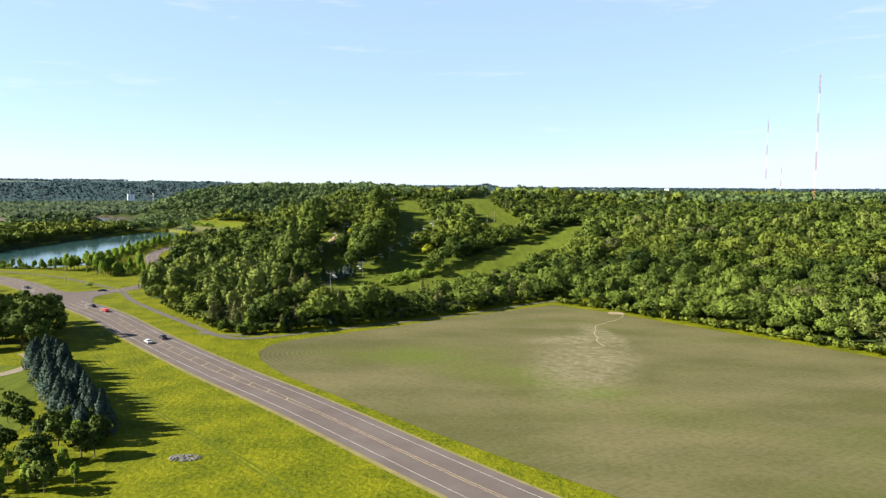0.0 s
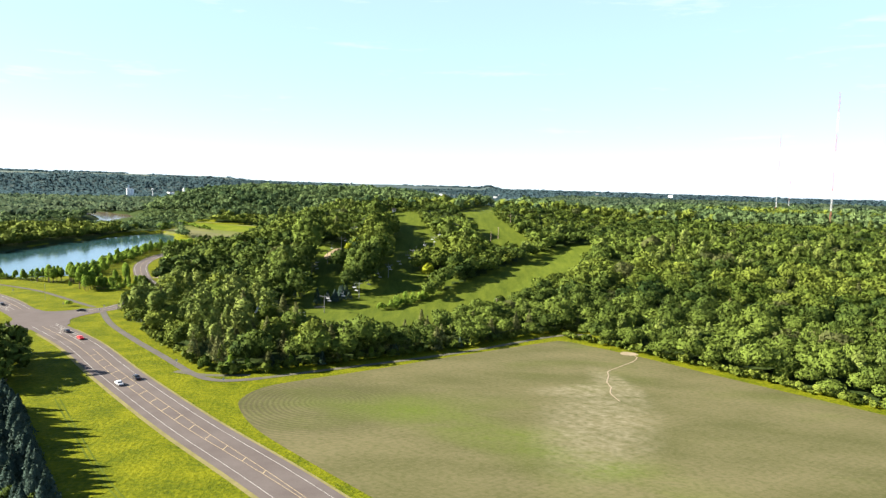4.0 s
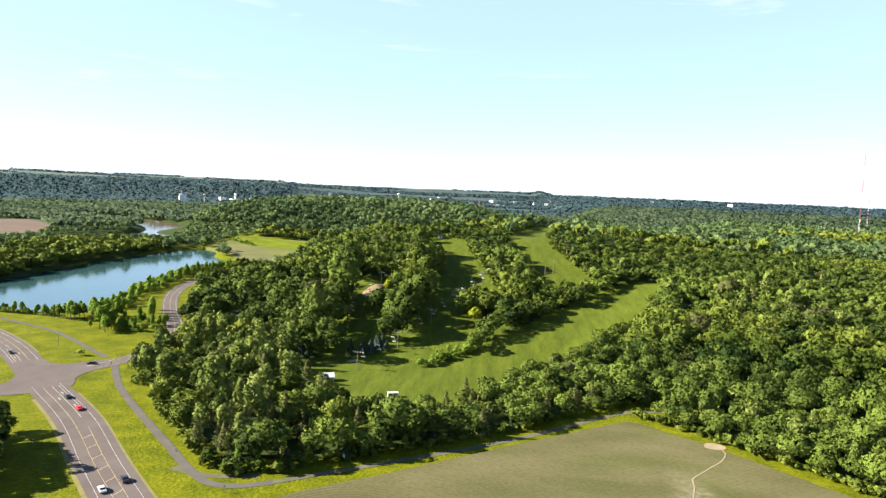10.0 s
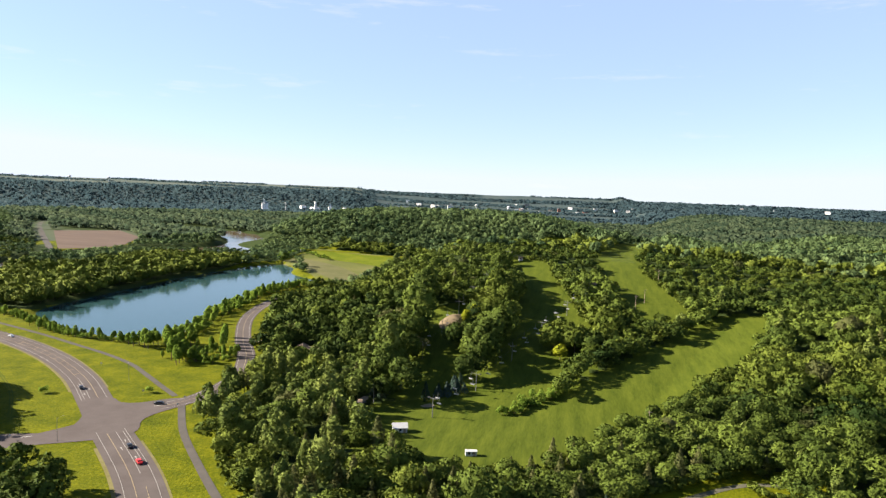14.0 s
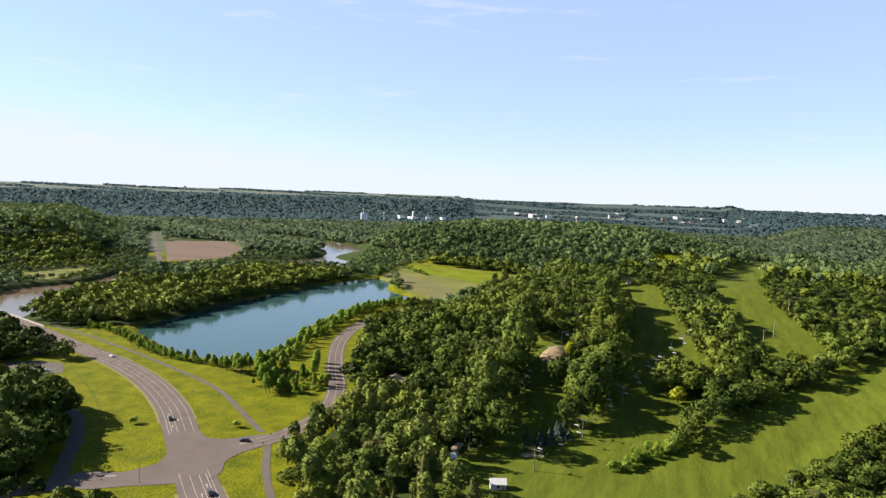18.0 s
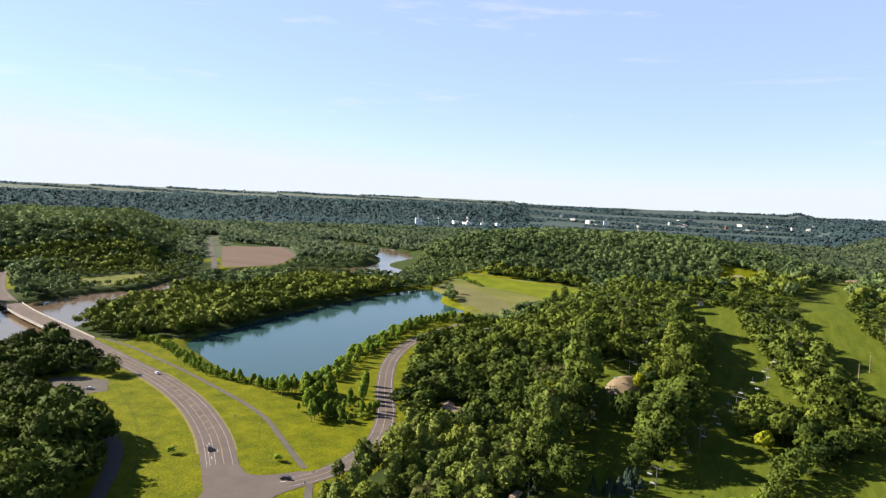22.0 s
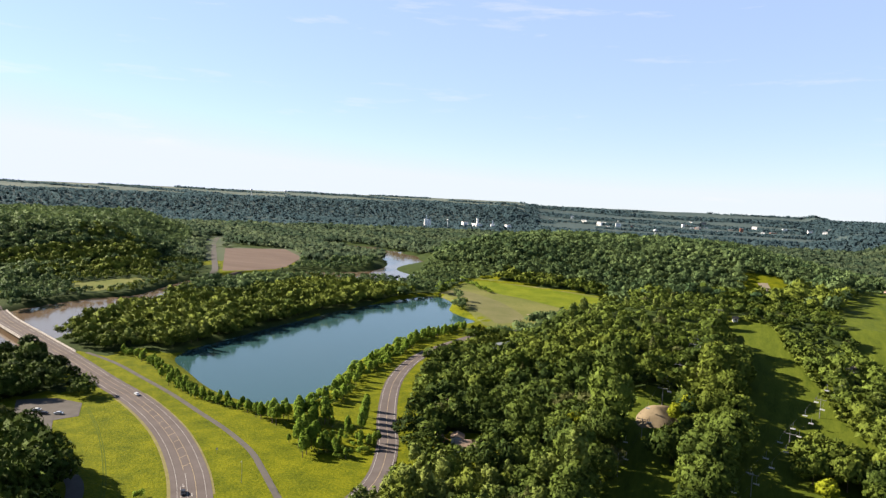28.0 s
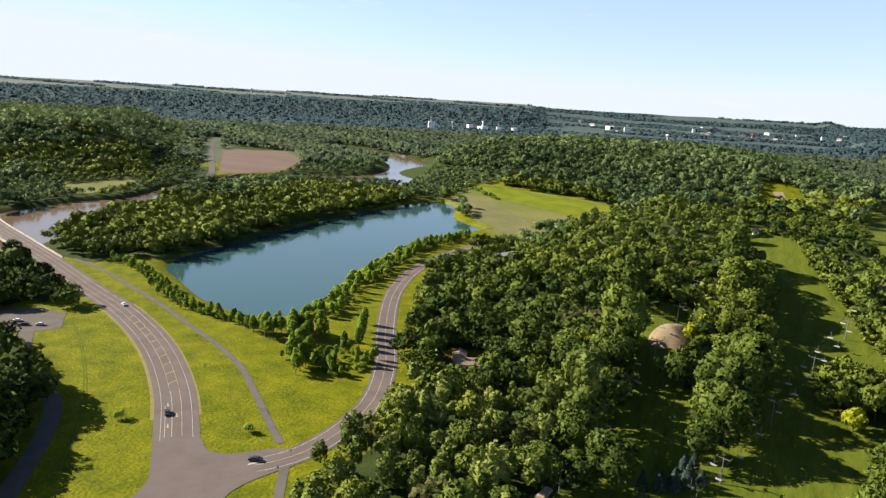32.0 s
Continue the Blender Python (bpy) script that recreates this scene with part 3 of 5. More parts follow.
# ---- crowns ----
def crown(seed, leaves, rx, rz, lobes=7, size=1.3, base=0.35, shape="round"):
    """Leaf clumps, four verts each, round the lobes of one crown; its foot is at z = 0."""
    g = np.random.default_rng(seed)
    if shape == "cone":
        t = g.random(leaves) ** 0.75
        a = g.random(leaves) * 2 * np.pi
        tier = 1 - 0.22 * ((t * 9) % 1)
        r = rx * (1 - t) ** 0.9 * tier * (0.8 + 0.3 * g.random(leaves)) + 0.1
        p = np.stack([r * np.cos(a), r * np.sin(a), 0.6 + t * rz * 2], 1)
        out = np.stack([np.cos(a), np.sin(a), np.full(leaves, 0.5)], 1)
        size = size * (1 - 0.6 * t)
    else:
        lc = g.normal(size=(lobes, 3))
        lc /= np.linalg.norm(lc, axis=1)[:, None]
        lc[:, 2] = np.abs(lc[:, 2]) * 0.9 - 0.25
        lc *= (0.42 + 0.38 * g.random((lobes, 1)))
        lr = 0.30 + 0.20 * g.random(lobes)
        k = g.integers(0, lobes, leaves * 3)
        o = g.normal(size=(leaves * 3, 3))
        o /= np.linalg.norm(o, axis=1)[:, None]
        q = lc[k] + o * lr[k][:, None] * (0.9 + 0.15 * g.random((leaves * 3, 1)))
        keep = np.ones(len(q), bool)
        for c, r in zip(lc, lr):
            keep &= np.linalg.norm(q - c, axis=1) > r * 0.80
        keep &= q[:, 2] > -0.75
        q, o = q[keep][:leaves], o[keep][:leaves]
        up = g.random(len(q)) < 0.15 + 0.85 * (q[:, 2] > -0.45)
        q, o = q[up], o[up]
        p = q * (rx, rx, rz) + (0, 0, rz * (1 + base))
        if shape == "poplar":
            p[:, :2] *= (1.15 - 0.35 * (p[:, 2:] / (2.3 * rz)))
        radial = q / np.linalg.norm(q, axis=1)[:, None]
        out = 0.6 * o + 0.5 * radial
        out /= np.linalg.norm(out, axis=1)[:, None]
    n = len(p)
    nrm = out + 0.65 * g.normal(size=(n, 3))
    nrm /= np.linalg.norm(nrm, axis=1)[:, None]
    u = np.cross(nrm, g.normal(size=(n, 3)))
    u /= np.linalg.norm(u, axis=1)[:, None]
    w = np.cross(nrm, u)
    s = (np.broadcast_to(size, n) * (0.65 + 0.7 * g.random(n)))[:, None] * 0.5
    bend = nrm * s * 0.35
    corners = np.stack([p - u * s - w * s * 0.7 - bend, p + u * s * 0.8 - w * s + bend * 0.4, p + u * s + w * s * 0.8 - bend, p - u * s * 0.7 + w * s + bend * 0.4], 1)
    soft = 0.62 * out + 0.48 * nrm
    soft /= np.linalg.norm(soft, axis=1)[:, None]
    return np.hstack([corners.reshape(-1, 3), np.repeat(soft, 4, axis=0)])


def scatter(name, spots, templates, material, label, spread=(0.8, 1.25), category="woods", corners=4, bent=True, lay=0.0):
    """Joins one crown a spot into one object: spots (n, 2 or 3); the third value scales a tree."""
    g = np.random.default_rng(len(spots) + 3)
    vs, ts, ns = [], [], []
    if corners == 3:
        templates = [t.reshape(-1, 4, 6)[:, :3].reshape(-1, 6) for t in templates]
    z = height(spots[:, 0], spots[:, 1])
    for k, tpl in enumerate(templates):
        mine = np.arange(len(spots)) % len(templates) == k
        m = int(mine.sum())
        if not m:
            continue
        a = g.random(m) * 2 * np.pi
        s = spread[0] + (spread[1] - spread[0]) * g.random(m)
        if spots.shape[1] > 2:
            s = s * spots[mine, 2]
        sz = s * (0.82 + 0.38 * g.random(m))
        c, si = np.cos(a), np.sin(a)
        v = np.empty((m, len(tpl), 3), np.float32)
        v[:, :, 0] = (tpl[None, :, 0] * c[:, None] - tpl[None, :, 1] * si[:, None]) * s[:, None] + spots[mine, 0][:, None]
        v[:, :, 1] = (tpl[None, :, 0] * si[:, None] + tpl[None, :, 1] * c[:, None]) * s[:, None] + spots[mine, 1][:, None]
        v[:, :, 2] = tpl[None, :, 2] * sz[:, None] + z[mine][:, None]
        vs.append(v.reshape(-1, 3))
        w = np.empty_like(v)
        w[:, :, 0] = tpl[None, :, 3] * c[:, None] - tpl[None, :, 4] * si[:, None]
        w[:, :, 1] = tpl[None, :, 3] * si[:, None] + tpl[None, :, 4] * c[:, None]
        w[:, :, 2] = tpl[None, :, 5]
        w = w * (1 - lay) + np.array((-0.25, 0, 0.97), np.float32) * lay
        w /= np.linalg.norm(w, axis=2)[:, :, None]
        ns.append(w.reshape(-1, 3))
        stand = 0.5 + 0.5 * patchy(spots[mine, 0], spots[mine, 1], 38, 4) + 0.25 * patchy(spots[mine, 0], spots[mine, 1], 13, 7)
        ts.append(np.repeat(np.clip(0.45 * g.random(m) + 0.55 * stand, 0, 1), len(tpl)))
    v = np.vstack(vs)
    ob = mesh_object(name, v, np.arange(len(v)).reshape(-1, corners), material, tints=np.concatenate(ts), normals=np.vstack(ns) if bent else None)
    return tagged(ob, label, category, kind="stuff")


def spots_in(x0, x1, y0, y1, gap, jitter=0.42):
    """A jittered lattice of plan points."""
    xs, ys = np.arange(x0, x1, gap), np.arange(y0, y1, gap * 0.87)
    X, Y = np.meshgrid(xs, ys)
    X = X + (np.arange(len(ys)) % 2)[:, None] * gap * 0.5
    X = X + rng.uniform(-jitter, jitter, X.shape) * gap
    Y = Y + rng.uniform(-jitter, jitter, Y.shape) * gap
    return X.ravel(), Y.ravel()


def in_view(x, y, margin=6.0):
    """The wedge of land before the walk."""
    a = np.degrees(np.arctan2(-(x + 10), y + 60))
    return (a > -38 - margin) & (a < 60 + margin) & (y > 20)


ROUND_HI = [crown(s, 430, 5.7 + 0.6 * (s % 3), 4.7 + 0.6 * (s % 2), 15 + s % 5, 1.6) for s in range(14)]
ROUND_FINE = [crown(200 + s, 950, 5.7 + 0.6 * (s % 3), 4.8 + 0.6 * (s % 2), 18 + s % 6, 1.15) for s in range(7)]
ROUND_TALL = [crown(230 + s, 1050, 5.3 + 0.4 * (s % 3), 6.6 + 0.6 * (s % 2), 20 + s % 5, 1.2) for s in range(6)]
POPLAR_HI = [crown(20 + s, 420, 3.2, 6.8 + 0.5 * (s % 3), 14, 1.35, shape="poplar") for s in range(6)]
PINE_HI = [crown(30 + s, 300, 3.2, 5.0, 5, 1.35, shape="cone") for s in range(4)]
ROUND_NEXT = [crown(50 + s, 190, 6.0, 4.9, 12, 2.2) for s in range(10)]
ROUND_MID = [crown(40 + s, 62, 5.9, 4.9, 7, 3.5) for s in range(8)]
ROUND_LOW = [crown(60 + s, 22, 7.8, 4.6, 6, 5.8) for s in range(6)]
ROUND_FAR = [crown(80 + s, 11, 14.0, 2.2, 6, 11.0) for s in range(6)]


def patchy(x, y, scale, seed=0):
    """A smooth field of about -1 to 1 for mixing kinds of trees."""
    return (np.sin(x / scale + seed) * np.cos(y / (scale * 0.8) + 2 * seed) + np.sin((x + 1.7 * y) / (scale * 1.9) + seed * 3)) / 2


# near woods
X, Y = spots_in(-560, 420, 60, 800, 8.3)
far = np.hypot(X + 30, Y - 120)
ok = in_view(X, Y) & (far < 660)
X, Y = X[ok], Y[ok]
ok = woods(X, Y)
X, Y = X[ok], Y[ok]
pick = rng.random(len(X))
corner = (X < -80) & (Y < 470) & (X > -190)
front = (X > -110) & (X < 70) & (Y < 385)
poplar = np.where(corner, pick < 0.62, (pick < 0.10) & (patchy(X, Y, 40) > 0)) & ~(front & ~corner)
pine = ~poplar & np.where(front, pick > 0.74, pick > 0.992)
olive = ~poplar & ~pine & (pick > 0.965) & (pick <= 0.992)
light = ~poplar & ~pine & ~olive & ((patchy(X, Y, 33, 2) + 0.6 * (pick - 0.5) > 0.30) | ((X < -425) & (Y > 545)))
size = 0.64 + 0.46 * rng.random(len(X)) + 0.28 * (rng.random(len(X)) > 0.82)
size = size * np.where(X > 40, 0.92, 1.0) * np.where(X < -235, np.where(X < -330, 0.92, 1.15), 1.0)
beside = np.zeros(len(X), bool)                       # tall old trees west of the runs
for ring in (RUN_MAIN, RUN_MOUND):
    beside |= inside(X + 18, Y, ring)
size = size * np.where(beside & (Y < 640), 1.28, 1.0) * np.where(line_distance(X, Y, LOT_ROAD) < 30, 1.2, 1.0) * 1.0 * np.where(inside(X, Y + 20, RUN_LONG) & (Y < 560), 0.8, 1.0) * (1 - 0.38 * ease(26, 44, height(X, Y)))
near_spots = np.stack([X, Y, size], 1)
dark = ~(poplar | pine | light | olive)
fore = np.hypot(X + 30, Y - 150) < 400
scatter("woods", near_spots[dark & beside], ROUND_TALL, M_LEAF, "tall green deciduous trees beside the ski runs", (0.9, 1.1), corners=3)
scatter("woods", near_spots[light & beside], ROUND_TALL, M_LEAF_LIGHT, "tall lighter green trees beside the ski runs", (0.9, 1.1), corners=3)
dark, light = dark & ~beside, light & ~beside
oak = dark & (X < -225) & (Y < 470)
dark &= ~oak
scatter("woods", near_spots[oak], ROUND_HI, M_LEAF_DARK, "dark green oaks beside the west road", (0.9, 1.1), corners=3)
close = np.hypot(X + 45, Y - 198) < 265
scatter("woods", near_spots[dark & close], ROUND_FINE, M_LEAF, "dense green deciduous woods along the field", (0.9, 1.1), corners=3)
scatter("woods", near_spots[light & close], ROUND_FINE, M_LEAF_LIGHT, "lighter green deciduous trees along the field", (0.9, 1.1), corners=3)
dark, light = dark & ~close, light & ~close
scatter("woods", near_spots[dark & fore], ROUND_HI, M_LEAF, "dense green deciduous woods at the hill's foot", (0.9, 1.1), corners=3)
scatter("woods", near_spots[light & fore], ROUND_HI, M_LEAF_LIGHT, "lighter green deciduous trees among the woods", (0.9, 1.1), corners=3)
scatter("woods", near_spots[dark & ~fore], ROUND_NEXT, M_LEAF, "dense green deciduous woods on the hillside", (0.9, 1.1), corners=3)
scatter("woods", near_spots[light & ~fore], ROUND_NEXT, M_LEAF_LIGHT, "lighter green deciduous trees on the hillside", (0.9, 1.1), corners=3)
scatter("woods", near_spots[olive], ROUND_NEXT, M_PINE, "olive grey half-bare trees among the woods", (0.9, 1.1), corners=3)
scatter("woods", near_spots[poplar], POPLAR_HI, M_LEAF_POPLAR, "tall pale green poplars at the wood's corner", (0.85, 1.1), corners=3)
scatter("woods", near_spots[pine], PINE_HI, M_PINE, "olive brown pines along the field's edge", (0.9, 1.15), corners=3)
X, Y = spots_in(-1150, 900, 300, 1450, 9.6)
far = np.hypot(X + 30, Y - 120)
ok = in_view(X, Y) & (far >= 660) & (far < 1250)
X, Y = X[ok], Y[ok]
ok = woods(X, Y)
X, Y = X[ok], Y[ok]
light = (patchy(X, Y, 60, 5) + 0.7 * (rng.random(len(X)) - 0.5) > 0.30) & (Y < 1010)
light |= (X < -425) & (X > -565) & (Y < 1010)
light |= line_distance(X, Y, np.array([(-350.0, 1130), (-290, 1122), (-225, 1104)])) < 20
light |= line_distance(X, Y, np.array([(-935.0, 800), (-880, 910), (-815, 1005)])) < 28
low_bank = within(X, Y, PLOUGHED) > -95                      # lower trees round the ploughed field
mid_spots = np.stack([X, Y, (0.75 + 0.5 * rng.random(len(X))) * np.where((low_bank & (Y < 1120)) | (within(X, Y, CLEARING) > -60) | ((within(X, Y, BEND) > -125) & (Y < 1180)), 0.58, 1.0)], 1)
scatter("woods", mid_spots[~light], ROUND_MID, M_HAZY_HILLWOOD, "dense green deciduous woods beyond the ski hill", (0.9, 1.1), corners=3, lay=0.2)
scatter("woods", mid_spots[light], ROUND_MID, M_LEAF_LIGHT, "lighter green trees along the river and lake", (0.9, 1.1), corners=3)
X, Y = spots_in(-2600, 1900, 700, 2500, 13)
far = np.hypot(X + 30, Y - 120)
ok = in_view(X, Y) & (far >= 1250) & (far < 2400)
X, Y = X[ok], Y[ok]
ok = woods(X, Y) & ((patchy(X * 0.35, Y, 42, 4) > -0.52) | (height(X, Y) > 7))
X, Y = X[ok], Y[ok]
low_spots = np.stack([X, Y, 0.7 + 0.5 * rng.random(len(X))], 1)
high = (height(X, Y) > 7) & (X < 150) & (Y < 2000)
scatter("woods", low_spots[~high], ROUND_LOW, M_HAZY_FARWOOD, "far haze-tinted woods filling the river valley", (0.9, 1.1), corners=3, lay=0.55)
scatter("woods", low_spots[high], ROUND_LOW, M_HAZY_HILLWOOD, "dark woods on the hills across the river", (0.9, 1.1), corners=3, lay=0.3)
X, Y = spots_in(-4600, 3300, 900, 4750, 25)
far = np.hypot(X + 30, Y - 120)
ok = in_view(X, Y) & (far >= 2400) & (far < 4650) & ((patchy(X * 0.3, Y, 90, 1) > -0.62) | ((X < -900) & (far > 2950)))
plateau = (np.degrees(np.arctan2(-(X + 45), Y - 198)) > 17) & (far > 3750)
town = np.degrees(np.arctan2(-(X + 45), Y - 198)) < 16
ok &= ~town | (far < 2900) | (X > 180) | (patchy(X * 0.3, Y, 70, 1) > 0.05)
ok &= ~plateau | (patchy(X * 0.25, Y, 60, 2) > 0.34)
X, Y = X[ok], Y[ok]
scatter("woods", np.stack([X, Y], 1), ROUND_FAR, M_HAZY_RIMWOOD, "distant haze-tinted woods on the valley rim", (0.7, 1.2), corners=3, lay=0.75)
# bushy rim of the woods along the field, the paths and the mown runs
SHRUB_LOW = [crown(90 + s, 46, 2.2, 1.7, 5, 1.2, base=0.0) for s in range(5)]
rim = []
for line, off in ((smooth([(57, 366), (72, 353), (88, 336), (124, 294), (156, 256), (235, 165)]), -3.0), (BIKE_PATH, -8.5), (np.vstack([RUN_LONG[:6]]), 3.0), (np.vstack([RUN_MAIN[:4]]), -2.5), (np.vstack([RUN_UPPER[9:14]]), -2.5)):
    for s in np.arange(1, line_length(line), 1.9):
        seg = cut(line, s, 1.0)
        d = (seg[-1] - seg[0]) / np.linalg.norm(seg[-1] - seg[0])
        o = off + rng.normal() * 1.3
        rim.append((seg[0][0] + d[1] * o, seg[0][1] - d[0] * o, rng.uniform(0.5, 1.3)))
rim = np.array(rim)
far_off = (line_distance(rim[:, 0], rim[:, 1], BIKE_PATH) > 3.2) & (np.hypot(rim[:, 0] + 186, rim[:, 1] - 392) > 60) & ~inside(rim[:, 0], rim[:, 1], FIELD)
scatter("undergrowth", rim[far_off], SHRUB_LOW, M_LEAF_LIGHT, "bright green bushes along the wood's rim", (0.9, 1.1), "bushes")
# the sheet takes a dark green floor colour under the trees
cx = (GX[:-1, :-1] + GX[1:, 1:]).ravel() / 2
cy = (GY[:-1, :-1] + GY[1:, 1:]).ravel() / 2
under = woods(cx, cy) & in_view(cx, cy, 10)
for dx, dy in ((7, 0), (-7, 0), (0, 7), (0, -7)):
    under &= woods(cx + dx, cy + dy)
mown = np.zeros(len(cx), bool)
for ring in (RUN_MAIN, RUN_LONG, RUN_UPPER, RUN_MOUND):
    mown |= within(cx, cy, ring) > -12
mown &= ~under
# lake and river banks get the dark floor colour in place of tree shade
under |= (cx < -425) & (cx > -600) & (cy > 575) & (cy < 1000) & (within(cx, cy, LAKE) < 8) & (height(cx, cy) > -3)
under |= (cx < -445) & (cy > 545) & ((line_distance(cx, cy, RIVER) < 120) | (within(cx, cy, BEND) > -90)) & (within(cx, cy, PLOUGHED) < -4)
# ground beyond 1250 m takes the haze-tinted floor colours
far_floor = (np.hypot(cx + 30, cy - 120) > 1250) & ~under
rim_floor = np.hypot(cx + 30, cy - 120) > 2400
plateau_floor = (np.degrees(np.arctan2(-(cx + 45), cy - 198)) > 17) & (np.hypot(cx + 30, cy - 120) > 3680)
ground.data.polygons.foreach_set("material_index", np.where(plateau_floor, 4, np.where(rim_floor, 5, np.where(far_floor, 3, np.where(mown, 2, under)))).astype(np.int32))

# ---- lake, river, fields ----
def flat(name, ring, z, material):
    v = np.column_stack([ring[:, :2], np.full(len(ring), z)])
    return mesh_object(name, v, [list(range(len(v)))], material)


tagged(flat("lake_water", np.array([(-480, 480), (-240, 480), (-240, 1020), (-480, 1020)], float), -3.0, M_LAKE), "calm blue-green lake water", "lake", kind="structure")
rv, rf = strip(RIVER, -98, 98, -4.0, drape=False)
tagged(mesh_object("river_water", rv, rf, M_RIVER), "muddy brown river water", "river", kind="structure")
tagged(sheet("field", FIELD, M_SOIL, 0.05, 8), "young crop field with bare soil patches", "field", kind="structure")
tagged(sheet("meadow", MEADOW, M_MEADOW, 0.06, 12), "pale green meadow beside the lake", "meadow", kind="structure")
tagged(sheet("meadow_strip", smooth(np.array([(-398, 1108), (-340, 1040), (-290, 1012), (-205, 960), (-172, 1040), (-235, 1088), (-330, 1108)], float), 8, closed=True), M_VERGE, 0.12, 14), "bright green strip of taller grass along the meadow", "meadow", kind="structure")
tagged(sheet("meadow_scrub", smooth(np.array([(-392, 985), (-350, 945), (-318, 905), (-280, 860), (-262, 835), (-250, 880), (-300, 960), (-350, 1010), (-385, 1030)], float), 8, closed=True), M_DRYMEADOW, 0.10, 14), "tan half-dry grass at the lake's end", "meadow", kind="structure")
tagged(sheet("clearing", CLEARING, M_MEADOW, 0.25, 20), "sunlit grass clearing among riverside trees", "meadow", kind="structure")
tagged(sheet("ploughed_field", PLOUGHED, M_PLOUGHED, 0.3, 30), "brown ploughed field beyond the river", "field", kind="structure")
for nm, ring in (("main", RUN_MAIN), ("long", RUN_LONG), ("upper", RUN_UPPER), ("mound", RUN_MOUND)):
    tagged(sheet("ski_run_" + nm, smooth(ring, 6, closed=True), M_SLOPE, {"main": .12, "long": .16, "upper": .12, "mound": .12}[nm], 4), "mown grass ski run between the trees", "ski run", kind="structure")

# ---- roads ----
def road(name, line, half, lift, material, label):
    ob = ribbon(name, line, -half, half, material, lift)
    return tagged(ob, label, "road", kind="structure")


highway = road("road_highway", HIGHWAY, 7.9, 0.08, M_ASPHALT, "grey-pink asphalt highway with painted lanes")
side_road = road("road_side", SIDE_ROAD, 5.4, 0.10, M_ASPHALT, "two-lane asphalt side road along the lake")
road("road_west", WEST_ROAD, 4.6, 0.11, M_ASPHALT, "short asphalt road leading off the junction")
road("road_lot", LOT_ROAD, 3.2, 0.12, M_PATH, "narrow asphalt drive to the car park")
bend = int(np.argmin(np.hypot(BIKE_PATH[:, 0] + 66, BIKE_PATH[:, 1] - 277)))
road("path_bike", BIKE_PATH[:bend + 1], 1.6, 0.09, M_PATH, "asphalt cycle path along the wood's edge")
road("track_grass", BIKE_PATH[bend:], 1.4, 0.09, M_LANE, "narrow pale worn path between the wood and the field")
road("path_lake", LAKE_PATH, 1.5, 0.09, M_PATH, "asphalt cycle path across the grass")
tagged(sheet("road_junction", smooth(APRON, 3, closed=True), M_ASPHALT, 0.125, 20), "asphalt junction with rounded corners", "road", kind="structure")
tagged(sheet("car_park", np.array([(-408, 450), (-393, 463), (-374, 464), (-357, 448), (-364, 432), (-380, 428)], float), M_PATH, 0.10, 30), "small asphalt car park in the trees' shade", "car park", kind="structure")
road("track_field", smooth([(-101, 283), (-88, 279), (-72, 281)]), 1.5, 0.06, M_LANE, "gravel field entrance off the highway")
road("road_far", FAR_ROAD, 4.5, 0.25, M_PATH, "pale straight road beyond the river")
for off, wd in ((-8.5, 0.75), (8.3, 0.5)):
    for start, length in ((0, 566), (650, 150)):
        tagged(ribbon("shoulder", cut(HIGHWAY, start, length), off - wd, off + wd, M_DRYGRASS, 0.04), "dusty strip beside the asphalt", "shoulder", kind="structure")


def paint(line, start, length, off, width, material, parent, lift=0.14):
    ribbon("lane_line", cut(line, start, length), off - width / 2, off + width / 2, material, lift, parent)


J0, J1, HL = 372.0, 418.0, line_length(HIGHWAY)          # where the junction opens, along the highway
s_at = np.concatenate([[0], np.cumsum(np.hypot(*np.diff(HIGHWAY, axis=0).T))])
J0 = float(s_at[np.argmin(np.hypot(HIGHWAY[:, 0] + 192, HIGHWAY[:, 1] - 356))])
J1 = float(s_at[np.argmin(np.hypot(HIGHWAY[:, 0] + 226, HIGHWAY[:, 1] - 391))])
for off in (-5.4, 5.4):
    paint(HIGHWAY, 0, J0 + 2, off, 0.17, M_WHITE, highway)
    paint(HIGHWAY, J1 + 1, HL - J1 - 1, off, 0.17, M_WHITE, highway)
def median(s):
    """Half width of the painted median, which opens towards the junction."""
    return 0.35 + 1.45 * ease(325, 430, s)


before = cut(HIGHWAY, 0, J0 - 62)
opening = median(np.linspace(0, J0 - 62, len(before)))[:, None]
for sgn in (-1, 1):
    ribbon("lane_line", before, sgn * opening - 0.085, sgn * opening + 0.085, M_YELLOW, 0.14, highway)
for off in (-1.8, 1.8):
    paint(HIGHWAY, J1 + 46, 330, off, 0.17, M_YELLOW, highway)
paint(HIGHWAY, J0 - 62, 60, -1.8, 0.22, M_YELLOW, highway)
paint(HIGHWAY, J0 - 50, 48, 1.6, 0.2, M_WHITE, highway)
paint(HIGHWAY, J0 - 36, 34, 4.2, 0.2, M_WHITE, highway)
paint(HIGHWAY, J1 + 3, 44, 1.8, 0.22, M_YELLOW, highway)
paint(HIGHWAY, J1 + 3, 40, -1.6, 0.2, M_WHITE, highway)
paint(HIGHWAY, J1 + 3, 26, -4.0, 0.2, M_WHITE, highway)
